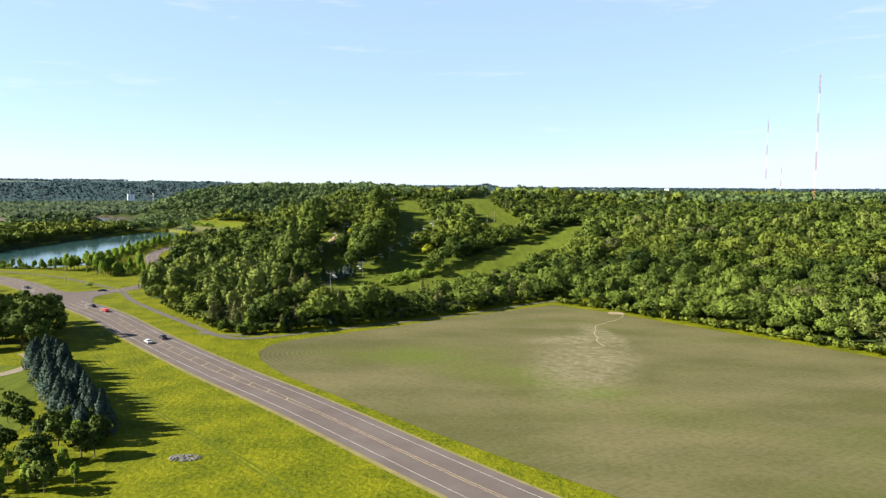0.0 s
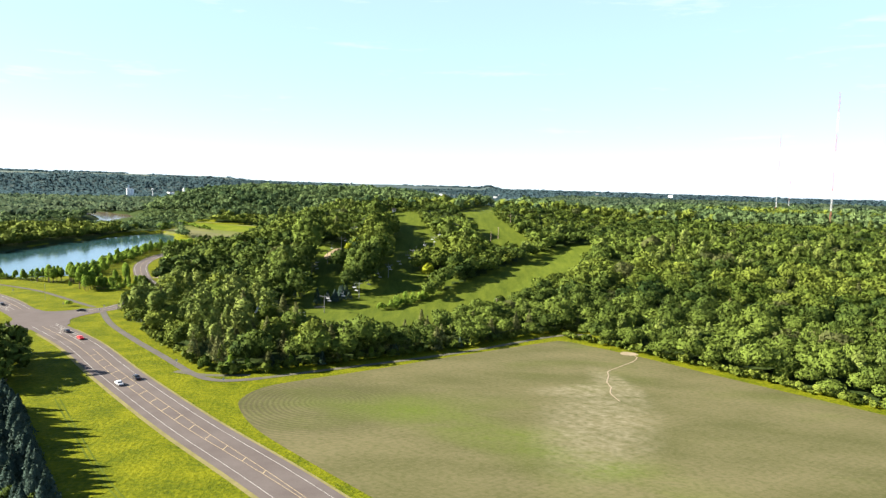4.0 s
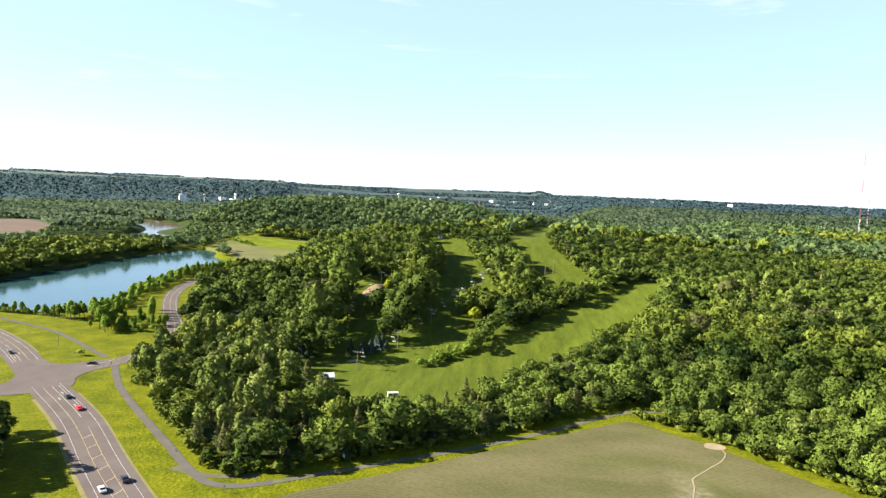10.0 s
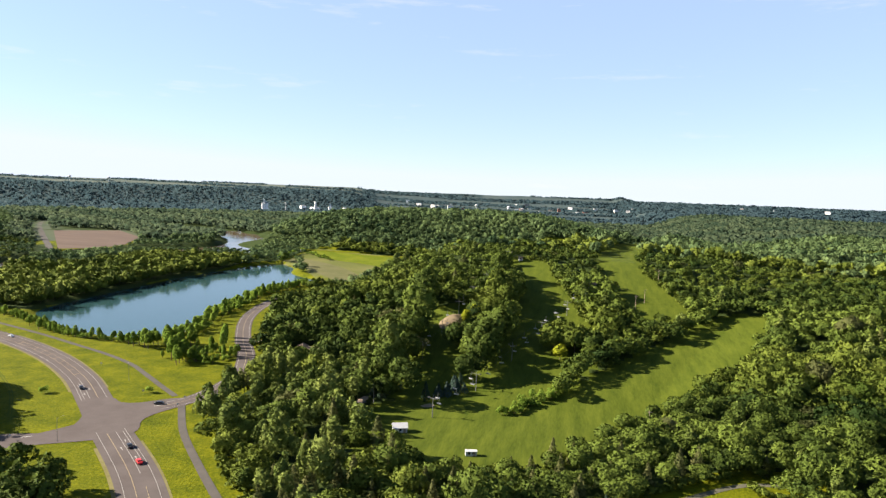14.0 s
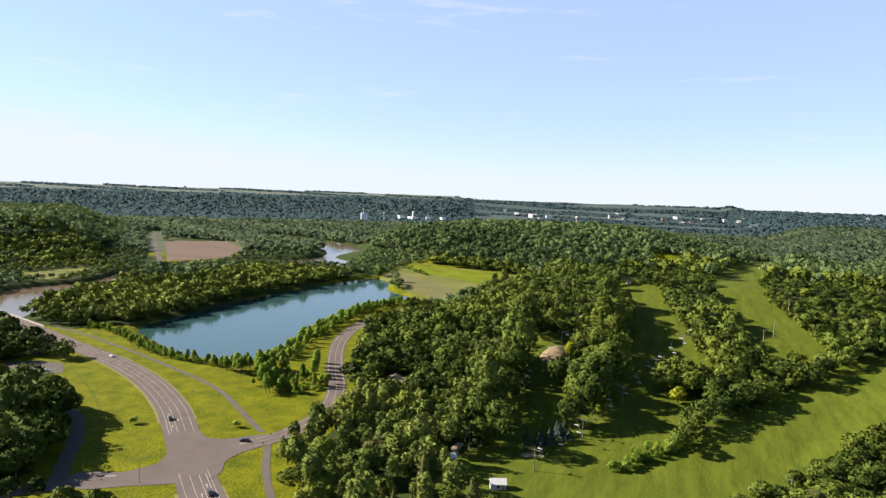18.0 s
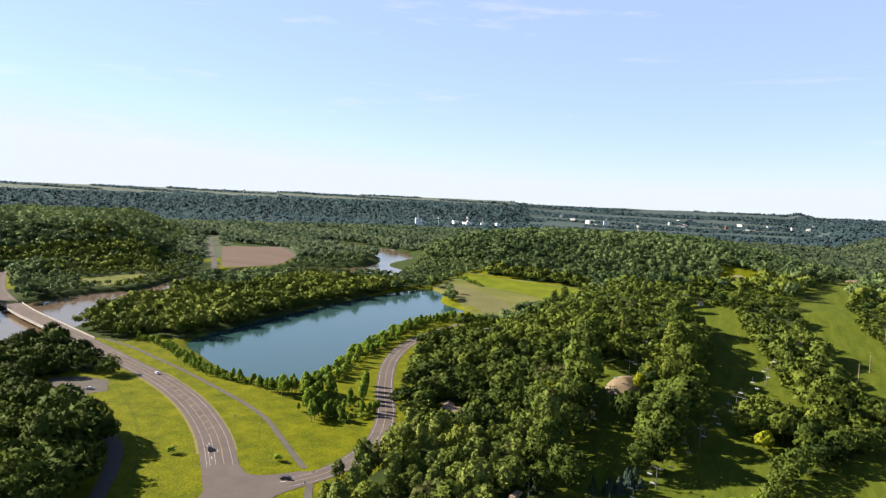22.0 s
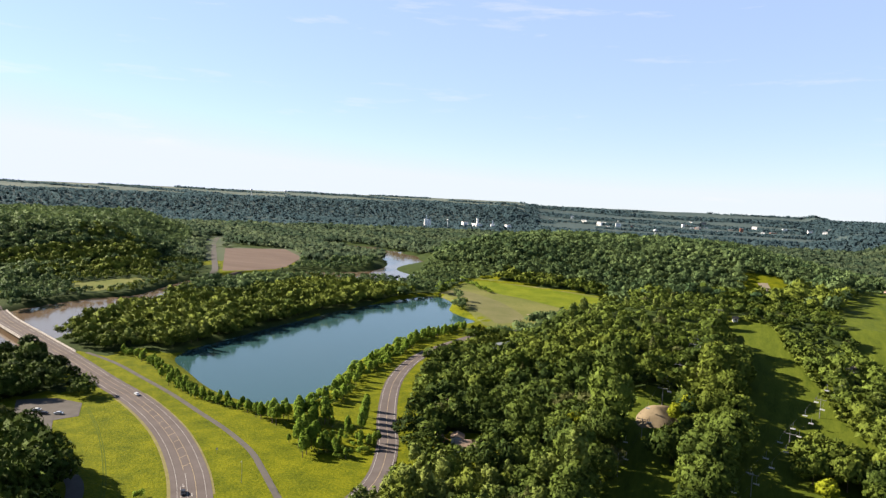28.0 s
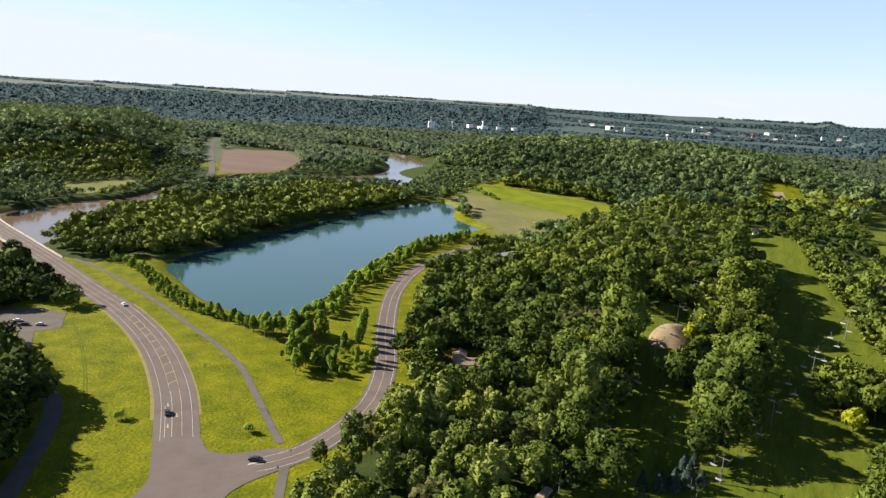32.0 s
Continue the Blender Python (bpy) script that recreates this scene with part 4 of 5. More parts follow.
# hatch bars of the painted median
for s0, s1 in ((6, J0 - 64), (J1 + 52, J1 + 150)):
    for s in np.arange(s0, s1, 10.5):
        seg = cut(HIGHWAY, s, 1.0)
        d = (seg[-1] - seg[0]) / np.linalg.norm(seg[-1] - seg[0])
        n = np.array([d[1], -d[0]])
        half = 1.8 if s > J1 else float(median(s))
        if half < 0.7:
            continue
        a, b = seg[0] - (n + d * 0.8) * (half - 0.05), seg[0] + (n + d * 0.8) * (half - 0.05)
        q = np.array([a - d * 0.2, a + d * 0.2, b + d * 0.2, b - d * 0.2])
        mesh_object("hatch_bar", np.column_stack([q, height(q[:, 0], q[:, 1]) + 0.104]), [[0, 3, 2, 1]], M_YELLOW, highway)
SL = line_length(SIDE_ROAD)
for off in (-4.1, 4.1):
    paint(SIDE_ROAD, 26, SL - 26, off, 0.2, M_WHITE, side_road, 0.128)
paint(SIDE_ROAD, 26, SL - 26, 0, 0.22, M_YELLOW, side_road, 0.128)


def arrow(x, y, yaw, name="turn_arrow"):
    p = np.array([(-0.15, -1.6), (0.15, -1.6), (0.15, 0.6), (0.55, 0.6), (0, 1.8), (-0.55, 0.6), (-0.15, 0.6)])
    c, s = math.cos(radians(yaw)), math.sin(radians(yaw))
    q = p @ np.array([[c, s], [-s, c]]) + (x, y)
    mesh_object(name, np.column_stack([q, np.full(7, 0.135)]), [list(range(7))], M_WHITE, highway)


for sd, off, yaw in ((J0 - 14, 2.9, 45), (J0 - 34, 2.9, 45), (J1 + 12, -3.0, 225), (J1 + 30, -3.0, 228), (J0 - 22, 0.0, 45), (J1 + 20, 0.1, 226)):
    seg = cut(HIGHWAY, sd, 1.0)
    d = (seg[-1] - seg[0]) / np.linalg.norm(seg[-1] - seg[0])
    arrow(seg[0][0] + d[1] * off, seg[0][1] - d[0] * off, yaw)
q = np.array([(-217.6, 342.4), (-218.0, 342.9), (-221.0, 340.6), (-220.6, 340.1)])
mesh_object("stop_line", np.column_stack([q, np.full(4, 0.136)]), [[0, 1, 2, 3]], M_WHITE, highway)
q = np.array([(-194.8, 390.6), (-194.2, 390.0), (-190.6, 395.2), (-191.2, 395.6)])
mesh_object("stop_line", np.column_stack([q, np.full(4, 0.136)]), [[3, 2, 1, 0]], M_WHITE, highway)


# ---- small builders ----
def box(bm, x0, x1, y0, y1, z0, z1, bevel=0.0):
    r = bmesh.ops.create_cube(bm, size=1.0)["verts"]
    bmesh.ops.scale(bm, vec=(x1 - x0, y1 - y0, z1 - z0), verts=r)
    bmesh.ops.translate(bm, vec=((x0 + x1) / 2, (y0 + y1) / 2, (z0 + z1) / 2), verts=r)
    if bevel:
        bmesh.ops.bevel(bm, geom=list({e for v in r for e in v.link_edges}), offset=bevel, segments=2, affect="EDGES")
    return r


def tube(bm, a, b, r0, r1=None, sides=8):
    a, b = Vector(a), Vector(b)
    d = b - a
    r = bmesh.ops.create_cone(bm, cap_ends=True, segments=sides, radius1=r0, radius2=r0 if r1 is None else r1, depth=d.length)["verts"]
    bmesh.ops.transform(bm, matrix=Matrix.Translation((a + b) / 2) @ d.to_track_quat("Z", "Y").to_matrix().to_4x4(), verts=r)
    return r


def ground_at(x, y):
    return float(height(np.array([x]), np.array([y]))[0])


def put(x, y, yaw=0.0, dz=0.0, scale=1.0):
    return Matrix.LocRotScale((x, y, ground_at(x, y) + dz), Euler((0, 0, radians(yaw))), (scale, scale, scale))


# ---- trees that stand singly ----
def tree(kind, seed, rx, rz, leaves, size, material, label, category="tree", trunk=0.22, base=0.35):
    """A template tree at the origin: tapered trunk with limbs, crown of leaf clumps."""
    ob = empty("shrub" if category == "shrub" else {"cone": "spruce_tree", "poplar": "poplar_tree"}.get(kind, "tree"), Matrix.Identity(4), label, category)
    bm = bmesh.new()
    g = random.Random(seed)
    top = rz * (1.2 + base) if kind != "cone" else rz * 1.7
    tube(bm, (0, 0, -0.3), (0.1, 0.05, top * 0.45), trunk, trunk * 0.7)
    tube(bm, (0.1, 0.05, top * 0.44), (-0.05, 0.1, top), trunk * 0.7, trunk * 0.2)
    if kind != "cone":
        for k in range(5):
            a, z = k * 1.26 + g.random(), top * (0.35 + 0.1 * k)
            tube(bm, (0.05, 0.05, z), (math.cos(a) * rx * 0.55, math.sin(a) * rx * 0.55, z + rz * 0.4), trunk * 0.4, trunk * 0.1, 5)
    part("trunk", bm, M_BARK, ob)
    v = crown(seed, leaves, rx, rz, 13, size, base, kind)
    mesh_object("crown", v[:, :3], np.arange(len(v)).reshape(-1, 4), material, ob, tints=np.full(len(v), 0.35 + 0.3 * ((seed * 37) % 10) / 10), normals=v[:, 3:])
    return ob


def plant(template, spots, group=""):
    """Copies a template tree to spots of (x, y, scale)."""
    g = random.Random(len(spots) * 7 + 1)
    for x, y, s in spots:
        ob = copy_thing(template, Matrix.Identity(4))
        ob.matrix_basis = Matrix.LocRotScale((x, y, ground_at(x, y)), Euler((0, 0, g.random() * 6.28)), (s, s, s * (0.9 + 0.25 * g.random())))
        if group:
            ob["group"] = group


T_ROUND = [tree("round", 101 + k, 4.2, 4.6, 520, 0.95, M_LEAF, "broad green deciduous tree in full leaf", base=0.1) for k in range(3)]
T_LIGHT = [tree("poplar", 111 + k, 1.8, 5.3, 520, 0.68, M_LEAF_YOUNG, "young pale green poplar on the lakeside grass", base=0.0) for k in range(3)]
T_SHRUB = [tree("round", 121 + k, 2.1, 2.0, 300, 0.58, M_LEAF_YOUNG, "light green willow shrub on the lake bank", "shrub", 0.08, 0.0) for k in range(2)]
T_YELLOW = tree("round", 131, 3.6, 3.8, 560, 0.85, M_LEAF_YELLOW, "bright yellow-green tree among darker woods", base=0.05)
T_SPRUCE = [tree("cone", 141 + k, 3.9, 4.7, 900, 0.9, M_BLUESPRUCE, "blue-grey spruce with dense drooping branches", "spruce", 0.16) for k in range(2)]
T_DARKSPRUCE = tree("cone", 145, 3.0, 4.4, 640, 0.8, M_SPRUCE, "dark green spruce with pointed top", "spruce", 0.16)
T_THIN = tree("poplar", 151, 2.0, 2.8, 150, 0.55, M_LEAF_YOUNG, "thin-leaved young tree standing on the grass slope", "tree", 0.1)
T_WILLOW = [tree("round", 161 + k, 5.2, 5.2, 700, 1.05, M_LEAF_LIGHT, "large rounded pale green tree by the water", base=0.02) for k in range(2)]


def along(line, step, off, jitter, lo, hi, seed):
    """Spots beside a plan line."""
    g = random.Random(seed)
    out = []
    for s in np.arange(step / 2, line_length(line), step):
        seg = cut(line, s, 1.0)
        d = (seg[-1] - seg[0]) / np.linalg.norm(seg[-1] - seg[0])
        o = off + g.uniform(-jitter, jitter)
        out.append((seg[0][0] + d[1] * o + g.uniform(-1, 1), seg[0][1] - d[0] * o + g.uniform(-1, 1), g.uniform(lo, hi)))
    return out


# spruce windbreak of the farm
row = along(np.array([(-137, 233), (-82, 161)], float), 3.0, -1.6, 1.2, 0.8, 1.1, 5) + along(np.array([(-137, 233), (-84, 163)], float), 3.4, 2.4, 1.2, 0.75, 1.0, 6)
plant(T_SPRUCE[0], row[::2], "spruces of the windbreak")
plant(T_SPRUCE[1], row[1::2], "spruces of the windbreak")
plant(T_ROUND[0], [(-153, 264, 1.9), (-159, 275, 2.0), (-167, 288, 1.7), (-174, 300, 1.35), (-168, 262, 1.8), (-178, 276, 1.8), (-186, 292, 1.5), (-148, 252, 1.3), (-160, 262, 1.7), (-165, 273, 1.8), (-172, 286, 1.7), (-162, 282, 1.6), (-156, 254, 1.4), (-180, 264, 1.5), (-196, 312, 1.2), (-204, 307, 1.3), (-186, 262, 1.5), (-198, 280, 1.4), (-164, 252, 1.3), (-176, 248, 1.4)])
plant(T_ROUND[1], [(-88, 146, 0.8), (-83, 138, 0.75), (-92, 136, 0.8), (-80, 150, 0.8), (-98, 152, 0.7), (-78, 132, 0.7), (-90, 126, 0.8), (-101, 141, 0.7), (-108, 133, 0.8), (-96, 128, 0.7), (-86, 122, 0.6), (-112, 146, 0.75), (-120, 152, 0.8), (-104, 122, 0.8), (-117, 136, 0.8), (-130, 146, 0.9), (-126, 160, 0.6)])
plant(T_LIGHT[0], [(-84, 156, 0.7), (-96, 144, 0.6), (-87, 132, 0.62), (-79, 141, 0.6), (-84, 128, 0.55), (-74, 136, 0.5), (-90, 140, 0.6), (-82, 133, 0.6)])
plant(T_ROUND[2], [(-80, 158, 0.75), (-84, 164, 0.7), (-89, 157, 0.8), (-77, 150, 0.7), (-96, 164, 0.6), (-92, 168, 0.65), (-104, 168, 0.6), (-110, 172, 0.55), (-117, 166, 0.6)])
# small dark spruces added to stand in for a shadowed strip of the garden
plant(T_DARKSPRUCE, [(-104, 160, 0.42), (-100, 166, 0.35), (-112, 158, 0.45), (-95, 160, 0.4)])
# lake bank: shrubs on the south shore, poplars on the grass, willows on the east shore
south = smooth([(-452, 556), (-420, 551), (-385, 532), (-347, 510), (-312, 500), (-284, 500)])
plant(T_LIGHT[1], along(south, 2.2, -1.5, 4.0, 0.3, 0.62, 11), "young poplars by the lake")
plant(T_SHRUB[1], along(south, 4.0, -3.0, 3.5, 0.4, 1.2, 12), "shrubs on the south bank")
plant(T_LIGHT[0], along(south, 5.5, 0, 4.5, 0.35, 0.85, 13), "young poplars by the lake")
clump = [(-244, 506, 1.0), (-256, 508, 1.05), (-268, 503, 1.0), (-250, 491, 1.0), (-240, 504, 0.95), (-228, 470, 1.05), (-231, 478, 1.0), (-226, 463, 0.85), (-219, 470, 0.8), (-275, 492, 0.9), (-270, 496, 1.0), (-266, 490, 1.05), (-262, 498, 1.1), (-258, 502, 1.15), (-254, 496, 1.1), (-250, 504, 1.0), (-262, 508, 1.0), (-246, 498, 0.9),
         (-280, 494, 0.8), (-288, 497, 0.75), (-236, 476, 1.0), (-234, 468, 1.1), (-240, 482, 0.9)]
g = random.Random(77)
clump = [(x, y, s * g.uniform(1.05, 1.45)) for x, y, s in clump]
clump += [(x + g.uniform(-6, 6), y + g.uniform(-5, 5), s * g.uniform(0.5, 0.9)) for x, y, s in clump]
plant(T_LIGHT[1], clump[::2], "young poplars by the lake")
plant(T_LIGHT[2], clump[1::2], "young poplars by the lake")
g = random.Random(21)
mid = [(-214 + g.uniform(-12, 10), 482 + g.uniform(-16, 14), g.uniform(0.55, 0.85)) for _ in range(40)]
plant(T_LIGHT[0], mid[::2], "young poplars by the lake")
plant(T_SHRUB[0], mid[1::2], "shrubs on the grass")
plant(T_LIGHT[2], [(-222, 508, 1.2), (-226, 516, 1.3), (-219, 501, 1.15), (-230, 524, 1.25), (-235, 534, 1.1), (-224, 496, 1.0)], "young poplars by the lake")
east = smooth([(-262, 530), (-270, 556), (-279, 596), (-288, 650), (-293, 700), (-292, 745), (-284, 795)])
plant(T_SHRUB[1], along(east, 3.2, -3, 4.0, 0.5, 1.7, 31), "shrubs on the east bank")
plant(T_LIGHT[1], along(east, 4.5, 6, 5, 0.5, 1.15, 32), "young poplars by the lake")
plant(T_SHRUB[0], along(east, 4.0, 4, 6, 0.5, 1.7, 33), "shrubs on the east bank")
# trees by the west road and at the highway's bend
plant(T_SHRUB[0], [(-255, 393, 1.1), (-209, 408, 1.0)], "shrubs on the grass")
# big trees that shade the car park and its drive
plant(T_ROUND[1], [(-418, 440, 1.3), (-416, 453, 1.3), (-422, 464, 1.2), (-410, 431, 1.3), (-400, 423, 1.3), (-429, 452, 1.2), (-257, 337, 1.5), (-274, 360, 1.5), (-292, 380, 1.4), (-248, 325, 1.5), (-265, 349, 1.5), (-284, 371, 1.45)])
plant(T_ROUND[2], [(-230, 318, 0.9), (-236, 312, 1.0)])
# ski hill: clumps and single trees
plant(T_WILLOW[0], [(-15, 510, 1.55), (-8, 519, 1.7), (-3, 509, 1.5), (-18, 521, 1.4), (-1, 524, 1.4), (-12, 529, 1.3), (2, 516, 1.2)], "trees of the clump on the ski run")
plant(T_YELLOW, [(-11, 499, 1.35), (-112, 520, 2.1), (-66, 549, 1.7), (-71, 543, 1.2)])
plant(T_SPRUCE[0], [(-70, 441, 0.75), (-66, 443, 0.8), (-62, 446, 0.85), (-64, 452, 0.8), (-58, 449, 0.6), (-98, 440, 0.9), (-102, 436, 0.8)])
plant(T_DARKSPRUCE, [(-75, 434, 0.95), (-61, 455, 0.8), (-92, 446, 1.0), (-97, 432, 0.8), (-88, 452, 0.9)])
bank = smooth([(-36, 424), (-28, 434), (-20, 445), (-12, 456)])
plant(T_SHRUB[1], along(bank, 2.2, 0, 2.2, 0.6, 1.3, 51), "bushes beside the ski run")
plant(T_THIN, [(-31, 431, 0.8), (-27, 437, 1.0), (-23, 444, 1.1), (-29, 440, 0.9), (-19, 449, 0.9)])
plant(T_SHRUB[0], [(-15, 452, 1.0), (-12, 457, 1.2), (-8, 460, 1.3)])
plant(T_DARKSPRUCE, [(-79, 283, 0.5), (-48, 298, 0.65), (-50, 303, 0.9), (-20, 318, 0.55), (-22, 322, 0.7), (8, 337, 0.55), (-2, 333, 0.4), (-66, 290, 0.6)])
plant(T_LIGHT[1], [(-82, 290, 0.6), (-76, 291, 0.5), (-60, 296, 0.5), (-30, 313, 0.5), (-88, 296, 0.75)])
plant(T_SHRUB[0], along(smooth([(-339, 1029), (-372, 1066), (-411, 1109)]), 4, 0, 3, 0.8, 1.7, 61), "shrubs at the lake's end")
plant(T_SHRUB[1], along(smooth([(-396, 990), (-408, 1030), (-415, 1075)]), 4.5, 0, 4, 0.9, 2.0, 62), "shrubs at the lake's end")
# willows between the lake and the river
strip_trees = along(smooth([(-436, 590), (-439, 640), (-441, 720), (-441, 800), (-434, 870), (-421, 945)]), 8, 0, 3, 0.7, 1.1, 41)
plant(T_WILLOW[0], strip_trees[::2], "rounded trees on the lake's west bank")
plant(T_WILLOW[1], strip_trees[1::2], "rounded trees on the lake's west bank")
for t in (*T_ROUND, *T_LIGHT, *T_SHRUB, T_YELLOW, *T_SPRUCE, T_DARKSPRUCE, T_THIN, *T_WILLOW):
    for o in (*t.children_recursive, t):
        bpy.data.objects.remove(o)

# ---- things of the place ----
def plain(name, colour, rough=0.5, metal=0.0):
    c = np.array(colour)
    return mat(name, tuple(c * 0.9), tuple(np.minimum(c * 1.08, 1)), scale=0.6, fine=5.0, rough=rough, metal=metal, bump=0, spec=0.4)


M_RED = plain("red_car_paint", (0.45, 0.02, 0.02), 0.3)
M_BLACK = plain("black_car_paint", (0.02, 0.02, 0.022), 0.3)
M_SILVER = plain("silver_car_paint", (0.50, 0.51, 0.52), 0.3, 0.4)
M_TYRE = plain("tyre_rubber", (0.025, 0.025, 0.025), 0.9)
M_GLASS = plain("dark_window_glass", (0.02, 0.025, 0.03), 0.08)
M_ROOFBROWN = mat("brown_shingles", (0.12, 0.085, 0.06), (0.22, 0.17, 0.13), scale=0.6, fine=6.0, bump=0.4)
M_ROOFGREY = mat("grey_shingles", (0.16, 0.16, 0.17), (0.28, 0.28, 0.29), scale=0.6, fine=6.0, bump=0.4)
M_WALL = mat("pale_siding", (0.55, 0.51, 0.45), (0.70, 0.66, 0.60), scale=0.5, fine=5.0, bump=0.2)
M_BRICK = mat("reddish_brick", (0.24, 0.11, 0.08), (0.36, 0.18, 0.13), scale=0.5, fine=6.0, bump=0.3)
# white walls, brightened beyond M_WHITEPAINT to carry the distance haze
M_TOWN = mat("hazy_white_town_wall", (0.70, 0.69, 0.66), (0.84, 0.82, 0.79), scale=0.02, fine=0.2, bump=0)
M_WOOD = mat("weathered_wood", (0.16, 0.12, 0.09), (0.30, 0.24, 0.18), scale=0.6, fine=7.0, bump=0.4)
M_ROCK = mat("grey_field_stone", (0.060, 0.058, 0.054), (0.155, 0.150, 0.142), scale=1.0, fine=6.0, bump=0.5)
M_MASTRED = plain("red_mast_paint", (0.24, 0.075, 0.055), 0.6)
M_RUST = mat("bare_earth", (0.100, 0.078, 0.048), (0.165, 0.132, 0.084), scale=0.15, fine=1.5, bump=0.5, bump_dist=0.2)


# ---- cars ----
def car(m, paint_mat, label, tall=1.0, group="", on=0.14):
    ob = empty("car", m @ Matrix.Translation((0, 0, on)), label, "car", group)
    bm = bmesh.new()
    prof = [(-2.3, 0.35), (-2.35, 0.75), (-2.1, 0.92), (-1.5, 0.98), (-0.9, 1.42 * tall), (0.9, 1.45 * tall), (1.6, 1.02), (2.2, 0.92), (2.35, 0.6), (2.3, 0.35)]
    left = [bm.verts.new((x, -0.88 + 0.16 * (z > 1.1), z)) for x, z in prof]
    right = [bm.verts.new((x, 0.88 - 0.16 * (z > 1.1), z)) for x, z in prof]
    n = len(prof)
    bm.faces.new(left[::-1])
    bm.faces.new(right)
    for k in range(n):
        bm.faces.new((left[k], left[(k + 1) % n], right[(k + 1) % n], right[k]))
    bmesh.ops.recalc_face_normals(bm, faces=bm.faces[:])
    bmesh.ops.bevel(bm, geom=bm.edges[:], offset=0.05, segments=2, affect="EDGES")
    part("body", bm, paint_mat, ob)
    for nm, x0, x1, z0, z1 in (("windscreen", -1.42, -0.96, 1.06, 1.36 * tall), ("rear_window", 0.98, 1.5, 1.10, 1.38 * tall)):
        bm = bmesh.new()
        vs = [bm.verts.new((x0 - (0.04 if x0 < 0 else -0.06), y, z0)) for y in (-0.7, 0.7)] + [bm.verts.new((x1, y, z1)) for y in (0.62, -0.62)]
        if x0 > 0:
            vs = [bm.verts.new((x1 + 0.06, y, z0)) for y in (-0.7, 0.7)] + [bm.verts.new((x0, y, z1)) for y in (0.62, -0.62)]
        bm.faces.new(vs)
        bmesh.ops.recalc_face_normals(bm, faces=bm.faces[:])
        r = bmesh.ops.solidify(bm, geom=bm.faces[:], thickness=-0.03)
        part(nm, bm, M_GLASS, ob)
    for sgn in (-1, 1):
        bm = bmesh.new()
        box(bm, -0.95, 1.0, sgn * 0.80 - 0.04, sgn * 0.80 + 0.04, 1.05, 1.32 * tall, 0.02)
        part("side_window", bm, M_GLASS, ob)
        for x in (-1.45, 1.45):
            bm = bmesh.new()
            tube(bm, (x, sgn * 0.70, 0.33), (x, sgn * 0.92, 0.33), 0.33, sides=14)
            w = part("wheel", bm, M_TYRE, ob)
            bm = bmesh.new()
            tube(bm, (x, sgn * 0.90, 0.33), (x, sgn * 0.935, 0.33), 0.19, sides=10)
            part("rim", bm, M_STEEL, w)
    for x, mt in ((-2.36, M_WHITEPAINT), (2.36, M_RED)):
        for y in (-0.62, 0.62):
            bm = bmesh.new()
            box(bm, x - 0.03, x + 0.03, y - 0.16, y + 0.16, 0.66, 0.78, 0.01)
            part("headlight" if x < 0 else "tail_light", bm, mt, ob)
    return ob


def on_road(s, off, back=False):
    seg = cut(HIGHWAY, s, 1.0)
    d = (seg[-1] - seg[0]) / np.linalg.norm(seg[-1] - seg[0])
    yaw = math.degrees(math.atan2(d[1], d[0])) + (0 if back else 180)
    return put(seg[0][0] + d[1] * off, seg[0][1] - d[0] * off, yaw)


car(put(-194, 393.5, 20), M_BLACK, "black saloon car waiting at the junction's mouth", on=0.13)
car(on_road(J0 - 22, 2.9), M_BLACK, "dark car driving on the highway")
car(on_road(J0 - 40, 2.9), M_RED, "red car driving on the highway")
car(on_road(J1 + 22, -3.2, True), M_BLACK, "black car driving round the highway's bend")
car(on_road(J1 + 168, 3.2), M_SILVER, "pale car driving round the highway's bend")
car(on_road(J0 - 118, 3.4), M_BLACK, "dark tall car driving along the highway", 1.12)
car(on_road(J0 - 122, -3.6, True), M_SILVER, "silver car driving along the highway")
car(put(-382, 443, 30), M_WHITEPAINT, "white car parked in the small car park", group="parked cars", on=0.11)
car(put(-374, 441, 30), M_BLACK, "black car parked in the small car park", group="parked cars", on=0.11)
car(put(-368, 445, 30), M_SILVER, "silver car parked in the small car park", group="parked cars", on=0.11)
car(put(-176, 510, 75), M_RED, "red car parked beside the brown-roofed house", 1.1, on=0.12)


# ---- bridge over the river ----
b0, b1 = np.array([-478.0, 533.5]), np.array([-668.0, 611.0])
bl = HIGHWAY[(HIGHWAY[:, 0] < -480) & (HIGHWAY[:, 0] > -665)]
bridge = empty("road_bridge", Matrix.Identity(4), "concrete highway bridge with pale parapets over the brown river", "bridge", kind="structure")


def extrude(name, line, left, right, z0, z1, material, parent):
    v0, f0 = strip(line, left, right, z0, drape=False)
    v1, f1 = strip(line, left, right, z1, drape=False)
    m, n = len(line), 2 * len(line)
    f = [list(q) for q in f1 + n] + [list(q[::-1]) for q in f0]
    for k in range(m - 1):
        f += [[k, k + 1, k + 1 + n, k + n], [k + m + 1, k + m, k + m + n, k + m + 1 + n]]
    f += [[0, n, n + m, m], [m - 1, 2 * m - 1, n + 2 * m - 1, n + m - 1]]
    return mesh_object(name, np.vstack([v0, v1]), f, material, parent)


